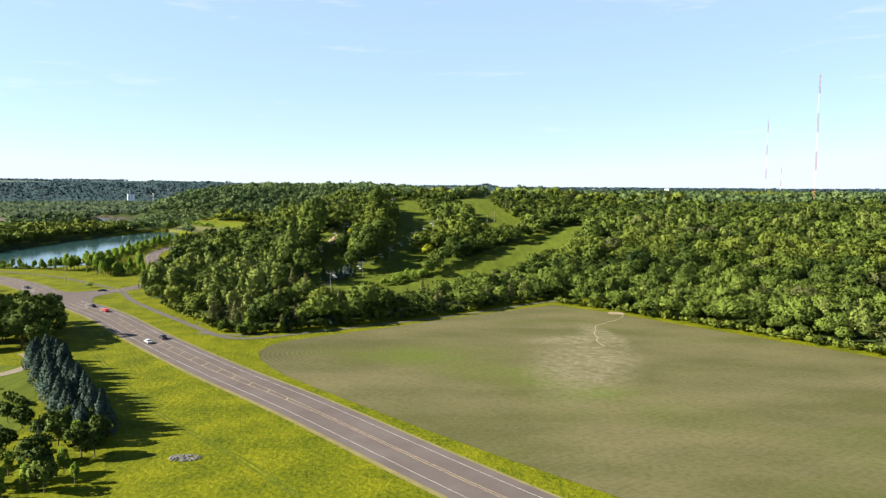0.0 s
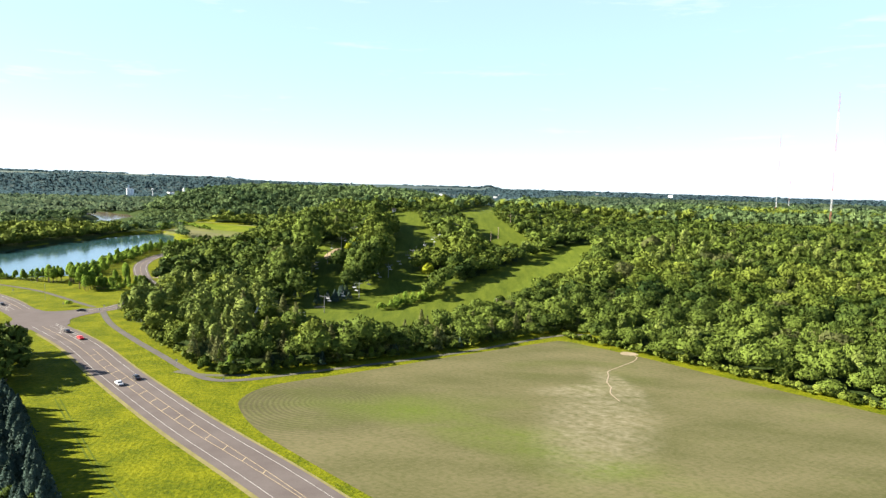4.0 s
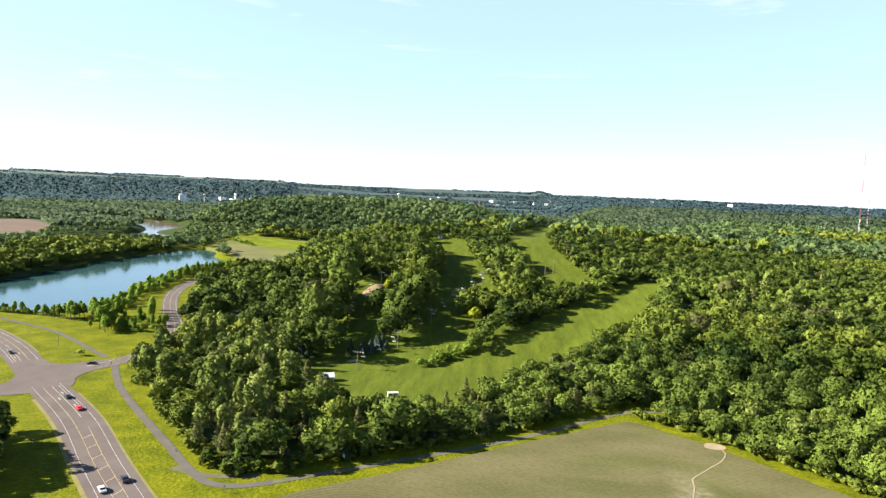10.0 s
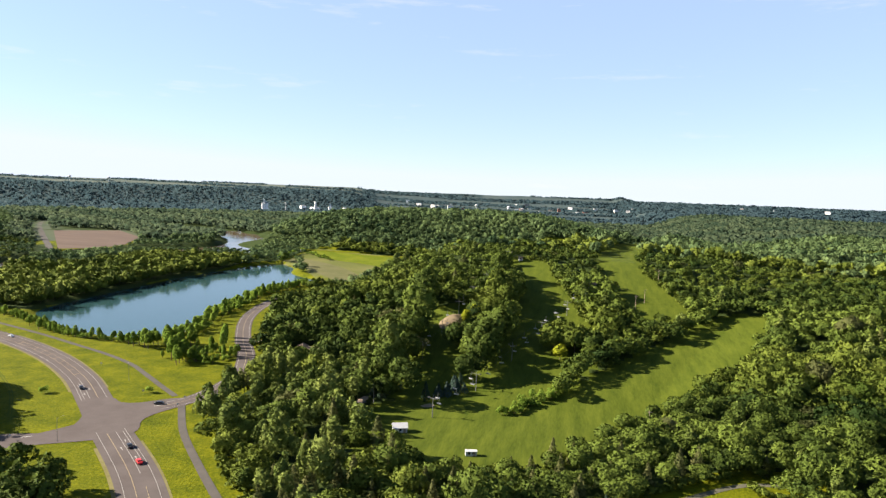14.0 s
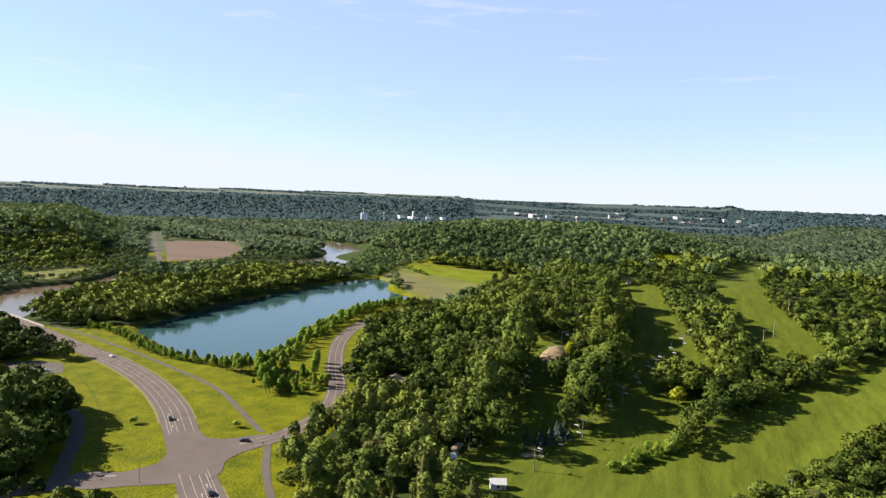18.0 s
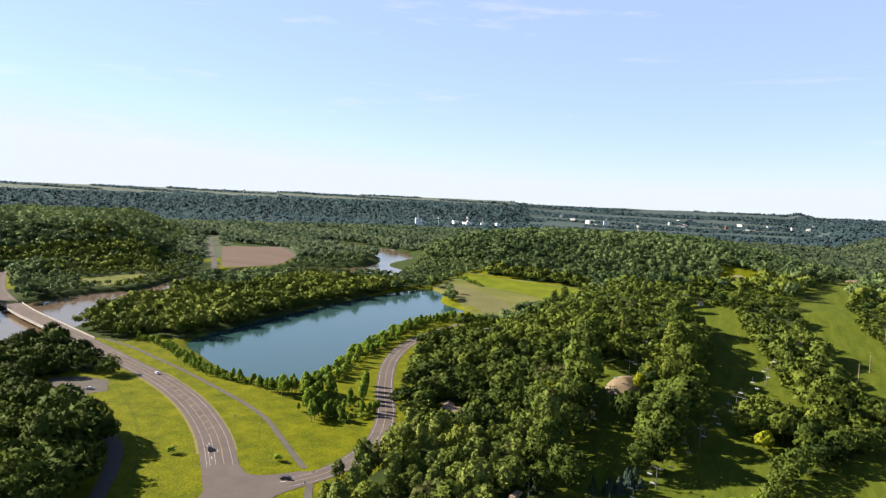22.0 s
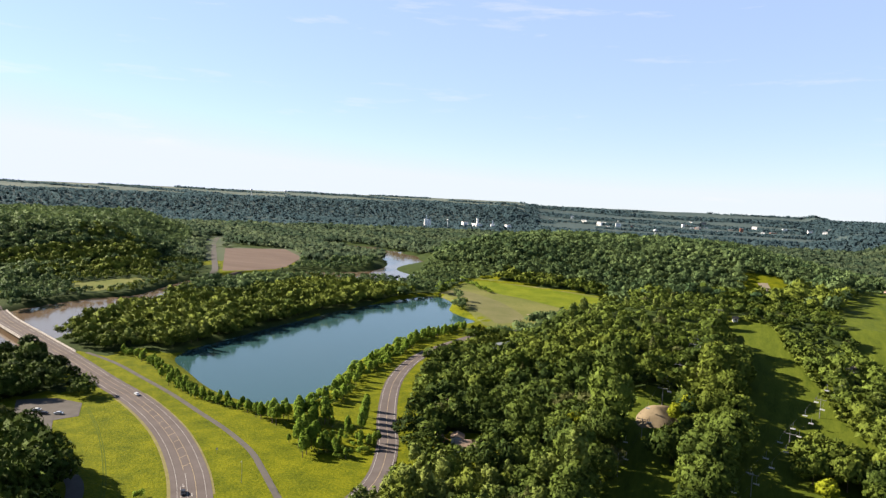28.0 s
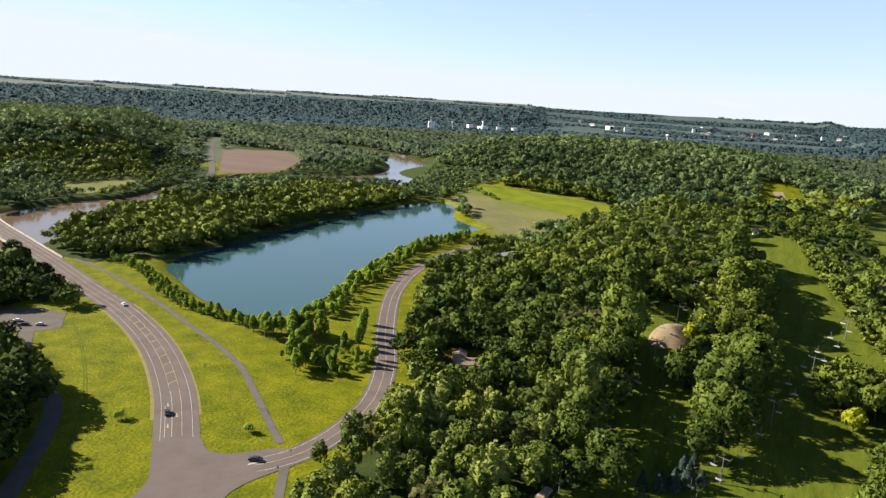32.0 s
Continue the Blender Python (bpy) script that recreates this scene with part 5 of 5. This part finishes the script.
extrude("deck", bl, -8.8, 8.8, -1.2, 0.04, M_CONCRETE, bridge)
for sgn in (-1, 1):
    extrude("parapet", bl, sgn * 8.6 - 0.22, sgn * 8.6 + 0.22, 0.03, 1.0, M_CONCRETE, bridge)
    for k in range(2, len(bl) - 2, 9):
        bm = bmesh.new()
        d = bl[k + 1] - bl[k]
        d /= np.linalg.norm(d)
        x, y = bl[k][0] + sgn * 8.6 * d[1], bl[k][1] - sgn * 8.6 * d[0]
        box(bm, x - 0.35, x + 0.35, y - 0.35, y + 0.35, 0.0, 1.3, 0.04)
        part("parapet_post", bm, M_CONCRETE, bridge)
for k in (12, 30, 48):
    if k < len(bl):
        for off in (-5, 0, 5):
            bm = bmesh.new()
            x, y = bl[k][0] + off * 0.38, bl[k][1] + off * 0.92
            tube(bm, (x, y, -8), (x, y, -1.15), 0.8, sides=14)
            part("pier", bm, M_CONCRETE, bridge)
rv_deck = ribbon("bridge_surface", bl, -7.9, 7.9, M_ASPHALT, 0.085, bridge, drape=False)
for off in (-5.4, 5.4, -1.8, 1.8):
    ribbon("lane_line", bl, off - 0.11, off + 0.11, M_WHITE if abs(off) > 3 else M_YELLOW, 0.112, bridge, drape=False)


# ---- buildings ----
def gable(name, m, w, d, h, roof_h, wall_mat, roof_mat, label, category, door=True, windows=3, open_sides=False, over=0.5):
    """A gabled building, ridge along its local x."""
    ob = empty(name, m, label, category)
    if open_sides:
        for x in (-w / 2 + 0.2, 0, w / 2 - 0.2):
            for y in (-d / 2 + 0.2, d / 2 - 0.2):
                bm = bmesh.new()
                box(bm, x - 0.1, x + 0.1, y - 0.1, y + 0.1, -0.4, h)
                part("post", bm, M_WOOD, ob)
    else:
        bm = bmesh.new()
        box(bm, -w / 2, w / 2, -d / 2, d / 2, -0.6, h)
        for x in (-w / 2, w / 2):
            a = [bm.verts.new((x, -d / 2, h)), bm.verts.new((x, d / 2, h)), bm.verts.new((x, 0, h + roof_h))]
            bm.faces.new(a if x > 0 else a[::-1])
        part("wall", bm, wall_mat, ob)
        for k in range(windows):
            x = -w / 2 + (k + 0.7) * w / (windows + 0.4)
            for y in (-d / 2 - 0.03, d / 2 + 0.03):
                bm = bmesh.new()
                box(bm, x - 0.55, x + 0.55, y - 0.05, y + 0.05, 0.9, 2.1)
                win = part("window", bm, M_GLASS, ob)
                bm = bmesh.new()
                box(bm, x - 0.7, x + 0.7, y - 0.09, y + 0.09, 0.78, 0.9)
                part("sill", bm, M_WHITEPAINT, win)
        if door:
            bm = bmesh.new()
            box(bm, w / 2 - 1.6, w / 2 - 0.6, -d / 2 - 0.08, -d / 2 + 0.02, 0, 2.05)
            part("door", bm, M_WOOD, ob)
    for sgn in (-1, 1):
        bm = bmesh.new()
        k = (d / 2 + over) / (d / 2)
        p = [(-w / 2 - over, 0, h + roof_h), (w / 2 + over, 0, h + roof_h), (w / 2 + over, sgn * (d / 2 + over), h + roof_h * (1 - k)), (-w / 2 - over, sgn * (d / 2 + over), h + roof_h * (1 - k))]
        lo = [bm.verts.new(q) for q in p]
        hi = [bm.verts.new((q[0], q[1], q[2] + 0.22)) for q in p]
        bm.faces.new(lo)
        bm.faces.new(hi[::-1])
        for a in range(4):
            bm.faces.new((lo[a], hi[a], hi[(a + 1) % 4], lo[(a + 1) % 4]))
        bmesh.ops.recalc_face_normals(bm, faces=bm.faces[:])
        part("roof", bm, roof_mat, ob)
    return ob


gable("cabin", put(-77, 390, 20), 6, 4.4, 2.3, 1.5, M_WHITEPAINT, M_WHITEPAINT, "small white cabin with a white gabled roof", "cabin", windows=1, over=0.35)
gable("shed", put(-103, 408, 40), 5, 4, 2.4, 1.2, M_WHITEPAINT, M_WHITEPAINT, "small white shed in the shade of the trees", "shed", windows=1)
gable("trailer", put(-43, 371, 15), 4.5, 2.2, 2.0, 0.3, M_WHITEPAINT, M_WHITEPAINT, "white trailer standing behind the wood's edge", "trailer", windows=2, over=0.1)
gable("lift_hut", put(-50, 697, 10), 3.2, 2.6, 2.4, 0.9, M_WALL, M_ROOFBROWN, "small pale hut at the top of the ski run", "hut", windows=1)
gable("house", put(-162, 505, 20), 13, 9, 2.9, 1.7, M_WALL, M_ROOFBROWN, "pale house with a low brown roof in the woods", "house", windows=4)
gable("garage", put(-171, 513, 110), 7, 6, 2.6, 1.3, M_WHITEPAINT, M_ROOFBROWN, "white garage with a brown roof beside the house", "garage", windows=1)
gable("barn", put(-218, 712, 65), 22, 11, 3.6, 2.6, M_WHITEPAINT, M_WHITEPAINT, "long white metal building by the lake road", "barn", windows=3)
road("drive_house", smooth([(-212, 528), (-203, 535), (-192, 530), (-180, 514)]), 2.0, 0.10, M_GRAVEL, "pale gravel drive to the house in the woods")
gable("pump_house", put(-410, 1105, 20), 6, 4, 2.6, 1.0, M_WHITEPAINT, M_WHITEPAINT, "tiny white hut at the meadow's far end", "hut", windows=1)
for x, y, yaw, w in ((86, 994, 10, 12), (106, 990, 20, 9), (150, 1020, 0, 12), (178, 996, 20, 9)):
    gable("lodge", put(x, y, yaw), w, 7, 3.0, 1.6, M_WOOD, M_ROOFBROWN, "brown lodge building on the hilltop beside the run", "lodge", windows=3)

# ---- chairlifts ----
M_CABLE = plain("steel_cable", (0.06, 0.06, 0.062), 0.6, 0.3)
M_CHAIR = plain("pale_chair_paint", (0.30, 0.31, 0.32), 0.5)
M_TOWER = plain("grey_tower_paint", (0.10, 0.102, 0.105), 0.5)


def chairlift(a, b, towers, label, chairs=9, skip=0.04):
    a, b = np.array(a, float), np.array(b, float)
    d = (b - a) / np.linalg.norm(b - a)
    yaw = math.degrees(math.atan2(d[1], d[0]))
    tops = []
    for k in range(towers):
        p = a + (b - a) * k / (towers - 1)
        z = ground_at(*p)
        ob = empty("lift_tower", Matrix.LocRotScale((p[0], p[1], z), Euler((0, 0, radians(yaw))), None), label, "lift tower", "chairlift towers")
        bm = bmesh.new()
        tube(bm, (0, 0, -0.5), (0, 0, 9.2), 0.22, 0.15, 10)
        part("pole", bm, M_TOWER, ob)
        bm = bmesh.new()
        box(bm, -0.12, 0.12, -2.5, 2.5, 9.0, 9.22, 0.03)
        part("crossarm", bm, M_TOWER, ob)
        for y in (-2.3, 2.3):
            bm = bmesh.new()
            for x in (-0.7, -0.25, 0.25, 0.7):
                tube(bm, (x, y - 0.08, 9.45), (x, y + 0.08, 9.45), 0.2, sides=10)
            box(bm, -0.95, 0.95, y - 0.05, y + 0.05, 9.2, 9.35)
            part("sheave_train", bm, M_CABLE, ob)
        bm = bmesh.new()
        tube(bm, (0, 0, 9.2), (0, 0, 10.6), 0.06, sides=6)
        part("lamp_bracket", bm, M_STEEL, ob)
        tops.append((p[0], p[1], z + 9.65))
    tops = np.array(tops)
    n = np.array([-d[1], d[0]])
    for sgn in (-1, 1):
        bm = bmesh.new()
        for p, q in zip(tops[:-1], tops[1:]):
            s = [(p * (1 - t) + q * t) - (0, 0, 1.2 * 4 * t * (1 - t) * 0.5) + (*(n * 2.3 * sgn), 0) for t in np.linspace(0, 1, 7)]
            for u, w in zip(s[:-1], s[1:]):
                tube(bm, u, w, 0.02, sides=5)
        me = bpy.data.meshes.new("lift_cable")
        bm.to_mesh(me)
        bm.free()
        me.materials.append(M_CABLE)
        tagged(new("lift_cable", me), "thin steel haul rope strung between lift towers", "cable")
        for k in range(chairs):
            t = (k + (0.5 if sgn > 0 else 0.1)) / chairs * (towers - 1)
            i = min(int(t), towers - 2)
            f = t - i
            p = tops[i] * (1 - f) + tops[i + 1] * f - (0, 0, 1.2 * 4 * f * (1 - f) * 0.5)
            x, y = p[:2] + n * 2.3 * sgn
            ob = empty("lift_chair", Matrix.LocRotScale((x, y, p[2]), Euler((0, 0, radians(yaw))), None), "pale empty chair hanging from the lift rope", "lift chair", "chairlift chairs")
            for nm, boxes, mt in (("hanger", ((-0.05, 0.05, -0.05, 0.05, -2.6, 0.05),), M_STEEL),
                                  ("seat", ((-0.35, 0.25, -0.95, 0.95, -3.1, -2.98),), M_WOOD),
                                  ("backrest", ((-0.42, -0.34, -0.95, 0.95, -3.0, -2.45),), M_CHAIR),
                                  ("side_bar", ((-0.4, 0.3, -1.0, -0.92, -3.1, -2.5), (-0.4, 0.3, 0.92, 1.0, -3.1, -2.5), (-0.42, -0.34, -1.0, 1.0, -2.62, -2.54)), M_CHAIR)):
                bm = bmesh.new()
                for bx in boxes:
                    box(bm, *bx)
                part(nm, bm, mt, ob)


LIFT = "grey steel chairlift tower with a crossarm"
chairlift((-67, 412), (6, 612), 6, LIFT, 13)
chairlift((-99, 425), (-60, 690), 9, LIFT, 8)


def bull_wheel(x, y, yaw):
    ob = empty("lift_terminal", put(x, y, yaw), "grey steel chairlift terminal with a drive wheel", "lift terminal")
    bm = bmesh.new()
    tube(bm, (0, 0, -0.4), (0, 0, 4.6), 0.5, 0.4, 12)
    part("pole", bm, M_STEEL, ob)
    bm = bmesh.new()
    box(bm, -3.2, 3.2, -1.3, 1.3, 4.5, 5.6, 0.15)
    part("housing", bm, M_WOOD, ob)
    bm = bmesh.new()
    tube(bm, (-1.5, 0, 4.2), (-1.5, 0, 4.45), 2.2, sides=24)
    part("drive_wheel", bm, M_CABLE, ob)


for x, y, yaw in ((11, 625, 70), (-101, 414, 80), (-58, 703, 80)):
    bull_wheel(x, y, yaw)


# ---- poles, posts and signs ----
def lamp_post(x, y, h, yaw, label):
    ob = empty("street_lamp", put(x, y, yaw), label, "street lamp")
    bm = bmesh.new()
    tube(bm, (0, 0, -0.3), (0, 0, h), 0.11, 0.07, 8)
    part("pole", bm, M_STEEL, ob)
    bm = bmesh.new()
    tube(bm, (0, 0, h - 0.1), (2.2, 0, h + 0.35), 0.05, 0.04, 6)
    part("arm", bm, M_STEEL, ob)
    bm = bmesh.new()
    box(bm, 2.1, 2.8, -0.16, 0.16, h + 0.27, h + 0.42, 0.03)
    part("lamp_head", bm, M_STEEL, ob)


lamp_post(-231, 424, 9.5, -60, "tall grey street lamp on the junction's grass")
lamp_post(-205, 341, 9.5, 60, "tall grey street lamp beside the highway junction")


def sign(x, y, yaw, h=2.4, w=0.75, hh=0.75, board=M_WHITEPAINT, label="small white road sign on a steel post"):
    ob = empty("road_sign", put(x, y, yaw), label, "sign")
    bm = bmesh.new()
    tube(bm, (0, 0, -0.3), (0, 0, h), 0.04, sides=6)
    part("post", bm, M_STEEL, ob)
    bm = bmesh.new()
    box(bm, -w / 2, w / 2, -0.06, -0.03, h - hh, h, 0.01)
    part("board", bm, board, ob)


for x, y, yaw in ((-210, 405, 40), (-186, 402, 10), (-183, 391, 30), (-150, 366, 20), (-104, 292, 30), (-223, 337, 80), (-78, 268, 40), (-262, 444, 40)):
    sign(x, y, yaw)


def wooden_pole(x, y, yaw, h=10.5):
    ob = empty("power_pole", put(x, y, yaw), "weathered wooden power pole with a crossarm", "power pole")
    bm = bmesh.new()
    tube(bm, (0, 0, -0.5), (0, 0, h), 0.17, 0.11, 8)
    part("pole", bm, M_WOOD, ob)
    bm = bmesh.new()
    box(bm, -1.2, 1.2, -0.07, 0.07, h - 0.8, h - 0.65)
    part("crossarm", bm, M_WOOD, ob)


for x, y, yaw in ((-188, 521, 20), (-190, 545, 20), (-183, 500, 20), (44, 603, 0), (30, 418, 0), (37, 590, 0), (58, 648, 0)):
    wooden_pole(x, y, yaw)


# ---- radio masts ----
def mast(x, y, h, w, label, bands):
    z = ground_at(x, y)
    ob = empty("radio_mast", Matrix.Translation((x, y, z)), label, "radio mast")
    step = h / bands
    for k in range(bands):
        bm = bmesh.new()
        for a in range(3):
            p = (math.cos(a * 2.094) * w, math.sin(a * 2.094) * w)
            q = (math.cos((a + 1) * 2.094) * w, math.sin((a + 1) * 2.094) * w)
            tube(bm, (*p, k * step), (*p, (k + 1) * step), 0.10, sides=5)
            for j in range(6):
                z0, z1 = k * step + j * step / 6, k * step + (j + 1) * step / 6
                tube(bm, (*p, z0), (*q, z1), 0.06, sides=4)
        part("lattice_section", bm, M_MASTRED if k % 2 == 0 else M_WHITEPAINT, ob)
    bm = bmesh.new()
    tube(bm, (0, 0, h), (0, 0, h + 3), 0.12, 0.05, 6)
    part("antenna", bm, M_STEEL, ob)


mast(355, 670, 126, 0.75, "tall red and white lattice radio mast above the woods", 7)
mast(431, 938, 108, 0.6, "slender pale lattice radio mast behind the hill", 7)
mast(640, 1330, 62, 0.6, "distant slender radio mast behind the hill", 5)

# ---- bare ground ----
rings, sides = 14, 48
mv, mf = [], []
for k in range(rings + 1):
    for j in range(sides):
        a, t = j / sides * 2 * math.pi, k / rings
        wob = 1 + 0.16 * noise.noise(Vector((math.cos(a) * 1.3, math.sin(a) * 1.3, 4)))
        x, y = math.cos(a) * 9.0 * t * wob, math.sin(a) * 14.0 * t * wob
        x, y = -81 + x * 0.98 + y * 0.2, 546 - x * 0.2 + y * 0.98
        z = ground_at(x, y) + 4.4 * (1 - t ** 1.4) * (1 + 0.12 * noise.noise(Vector((x * 0.25, y * 0.25, 0)))) - 0.25
        mv.append((x, y, z))
for k in range(rings):
    for j in range(sides):
        mf.append((k * sides + j, (k + 1) * sides + j, (k + 1) * sides + (j + 1) % sides, k * sides + (j + 1) % sides))
mound = mesh_object("earth_mound", mv, np.array(mf), M_RUST, smooth_faces=True)
tagged(mound, "rounded mound of bare tan earth beside the ski run", "mound")
tagged(sheet("sand_patch", smooth(np.array([(80, 333), (84, 331), (88, 333), (87, 337), (82, 338)], float), 2, closed=True), M_SAND, 0.12, 20), "bright bare sand at the field's edge", "sand", kind="structure")
tagged(ribbon("wash_channel", smooth([(85, 334), (86, 328), (82, 320), (76, 313), (71, 307), (67, 302), (66, 296), (63, 286), (63, 279), (61, 272), (62, 262)]), -0.26, 0.26, M_SAND, 0.13), "winding washed-out channel of pale sand", "channel", kind="structure")
tagged(sheet("bare_patch", smooth(np.array([(-76.0, 427), (-72, 431), (-69, 428), (-73, 425)]), 2, closed=True), M_SAND, 0.22, 20), "worn patch of bare ground on the ski run", "patch", kind="structure")
# drain stones in the verge
g = random.Random(3)
stones = tagged(new("stone_apron"), "patch of loose grey stones around a drain in the grass", "stones")
stones.matrix_basis = put(-57, 150)
for k in range(110):
    bm = bmesh.new()
    bmesh.ops.create_icosphere(bm, subdivisions=1, radius=g.uniform(0.22, 0.5))
    for v in bm.verts:
        v.co = v.co * g.uniform(0.75, 1.2)
        v.co.z *= 0.6
    a, r0 = g.random() * 6.28, g.random() ** 0.5
    bmesh.ops.translate(bm, vec=(math.cos(a) * r0 * 3.6, math.sin(a) * r0 * 1.9, 0.08), verts=bm.verts[:])
    part("stone", bm, M_ROCK, stones)
# ---- farm garden ----
tagged(sheet("garden_lawn", smooth(np.array([(-150, 228), (-126, 210), (-104, 168), (-112, 148), (-150, 150), (-190, 190)], float), 6, closed=True), M_SLOPE, 0.06, 12), "mown garden lawn behind the windbreak", "lawn", kind="structure")
road("drive_farm", smooth([(-200, 205), (-160, 208), (-142, 215), (-138, 232), (-150, 246)]), 2.3, 0.11, M_GRAVEL, "pale gravel farm drive")


def hedge(x0, y0, x1, y1, h, w, seed):
    """A clipped hedge of leaf clumps."""
    gg = np.random.default_rng(seed)
    L = math.hypot(x1 - x0, y1 - y0)
    n = int(L * 34)
    t, s, zz = gg.random(n), gg.uniform(-1, 1, n), gg.random(n)
    side = gg.random(n) < 0.5
    s = np.where(side, np.sign(s), s)
    zz = np.where(side, zz, 1.0)
    ob = empty("hedge", put((x0 + x1) / 2, (y0 + y1) / 2, math.degrees(math.atan2(y1 - y0, x1 - x0))), "low clipped green hedge on the garden lawn", "hedge", "garden hedges")
    p = np.stack([(t - 0.5) * L, s * w / 2, zz * h], 1) + gg.normal(size=(n, 3)) * 0.08
    u, v = gg.normal(size=(n, 3)) * 0.28, gg.normal(size=(n, 3)) * 0.28
    c = np.stack([p - u - v, p + u - v, p + u + v, p - u + v], 1).reshape(-1, 3)
    c[:, 2] = np.maximum(c[:, 2], 0)
    mesh_object("foliage", c, np.arange(len(c)).reshape(-1, 4), M_LEAF, ob, tints=np.full(len(c), 0.5))
    bm = bmesh.new()
    for k in range(max(2, int(L / 1.5))):
        x = -L / 2 + (k + 0.5) * 1.5
        tube(bm, (x, 0, -0.2), (x, 0.1, h * 0.9), 0.05, 0.02, 5)
    part("stems", bm, M_BARK, ob)


for k, (x0, y0, x1, y1, h) in enumerate(((-124, 194, -114, 186, 1.3), (-120, 184, -110, 176, 1.3), (-135, 196, -128, 190, 1.1), (-118, 203, -113, 196, 1.5), (-140, 205, -132, 200, 1.0))):
    hedge(x0, y0, x1, y1, h, 1.6, 50 + k)


# ---- town and far buildings ----
EYE = (-45.7, 198.5)


def block(name, x, y, w, d, h, label, category, m=M_TOWN, lift=0.0, yaw=-52, storeys=2):
    ob = empty(name, put(x, y, yaw), label, category, "far town buildings")
    bm = bmesh.new()
    box(bm, -w / 2, w / 2, -d / 2, d / 2, -4, h)
    part("wall", bm, m, ob)
    bm = bmesh.new()
    box(bm, -w / 2 - 0.4, w / 2 + 0.4, -d / 2 - 0.4, d / 2 + 0.4, h, h + 1.0)
    part("roof", bm, M_ROOFGREY, ob)
    for k in range(storeys):
        bm = bmesh.new()
        z = h * (k + 0.4) / storeys
        box(bm, -w * 0.42, w * 0.42, -d / 2 - 0.15, -d / 2 + 0.1, z, z + h * 0.22 / storeys)
        part("window", bm, M_GLASS, ob)
    return ob


def silo_group(x, y, n, r, h, label):
    ob = empty("grain_silo", put(x, y, 15), label, "silo", "far town buildings")
    for k in range(n):
        bm = bmesh.new()
        tube(bm, (k * 2.05 * r, 0, -3), (k * 2.05 * r, 0, h), r, sides=16)
        b = part("bin", bm, M_TOWN, ob)
        bm = bmesh.new()
        tube(bm, (k * 2.05 * r, 0, h), (k * 2.05 * r, 0, h + r * 0.6), r, r * 0.2, 16)
        part("cap", bm, M_STEEL, b)
    bm = bmesh.new()
    box(bm, r * 0.6, r * 1.6, -r * 0.5, r * 0.5, h, h + 14)
    part("headhouse", bm, M_TOWN, ob)


silo_group(-1110, 2461, 3, 4, 32, "white grain silos with a headhouse above the trees")
silo_group(-955, 2731, 2, 4, 17, "white factory silos above the far trees")
block("factory", -1065, 2731, 26, 20, 19, "white factory with a stepped tower above the trees", "factory")
block("factory", -1020, 2745, 60, 24, 14, "long white factory hall above the trees", "factory")
block("factory", -890, 2740, 22, 18, 17, "small white factory block above the trees", "factory")
block("factory_tower", -1012, 2728, 6, 6, 36, "slim white factory tower", "factory")


def water_tower(x, y, h, r, label):
    ob = empty("water_tower", put(x, y), label, "water tower")
    bm = bmesh.new()
    tube(bm, (0, 0, -3), (0, 0, h), r * 0.3, r * 0.25, 12)
    part("stem", bm, M_WHITEPAINT, ob)
    bm = bmesh.new()
    bmesh.ops.create_uvsphere(bm, u_segments=20, v_segments=12, radius=r)
    for v in bm.verts:
        v.co.z = v.co.z * 0.75 + h + r * 0.6
    part("tank", bm, M_WHITEPAINT, ob)


water_tower(-199, 1490, 20, 3.2, "white water tower on the wooded hilltop")
water_tower(-1030, 2480, 30, 4, "white water tower in the far valley")
water_tower(-45.7 - 0.595 * 3900, 198.5 + 0.8038 * 3900, 24, 7, "white water tower on the far plateau")
water_tower(-45.7 - 0.631 * 3900, 198.5 + 0.7757 * 3900, 24, 7, "white water tower on the far plateau")
g = random.Random(9)
for az, n, r0, spread in ((0.1787, 5, 3500, 0.012), (0.07, 8, 3700, 0.025), (0.0, 11, 3500, 0.030), (0.24, 4, 3600, 0.03), (-0.08, 6, 3600, 0.04), (-0.25, 8, 3800, 0.07), (0.12, 6, 3300, 0.05)):
    for k in range(n):
        a = math.asin(az) + g.gauss(0, spread)
        r = r0 + g.uniform(-250, 250)
        block("town_building", EYE[0] - math.sin(a) * r, EYE[1] + math.cos(a) * r, g.uniform(7, 26), g.uniform(7, 12), g.uniform(4, 7.5) + (11 if k % 5 == 0 else 0),
              "pale town building among far trees", "building", (M_TOWN, M_TOWN, M_BRICK, M_CONCRETE)[(k * 3 + n) % 4 if k % 3 else 0], yaw=g.uniform(-30, 30))


road("road_lane", FAR_LANE, 6.0, 0.25, M_GRAVEL, "pale gravel road behind the wooded hill")


# ---- worn tracks in the grass ----
def track(pts, half, material, lift, label):
    tagged(ribbon("track", smooth(pts, 2.5), -half, half, material, lift), label, "track", kind="structure")


for off in (-0.85, 0.85):
    track([(-362 + off, 458), (-331 + off, 438), (-300 + off, 415), (-274 + off, 393), (-257 + off, 375), (-241 + off, 356)], 0.22, M_SLOPE, 0.05, "wheel rut worn in the meadow grass")
    track([(-125 + off, 246), (-100 + off, 212), (-75 + off, 180), (-45 + off, 150), (-28 + off, 131)], 0.22, M_SLOPE, 0.05, "faint wheel rut in the verge grass")
track([(-255, 905), (-240, 912), (-228, 915)], 2.2, M_SAND, 0.2, "bare sandy scrape in the meadow")
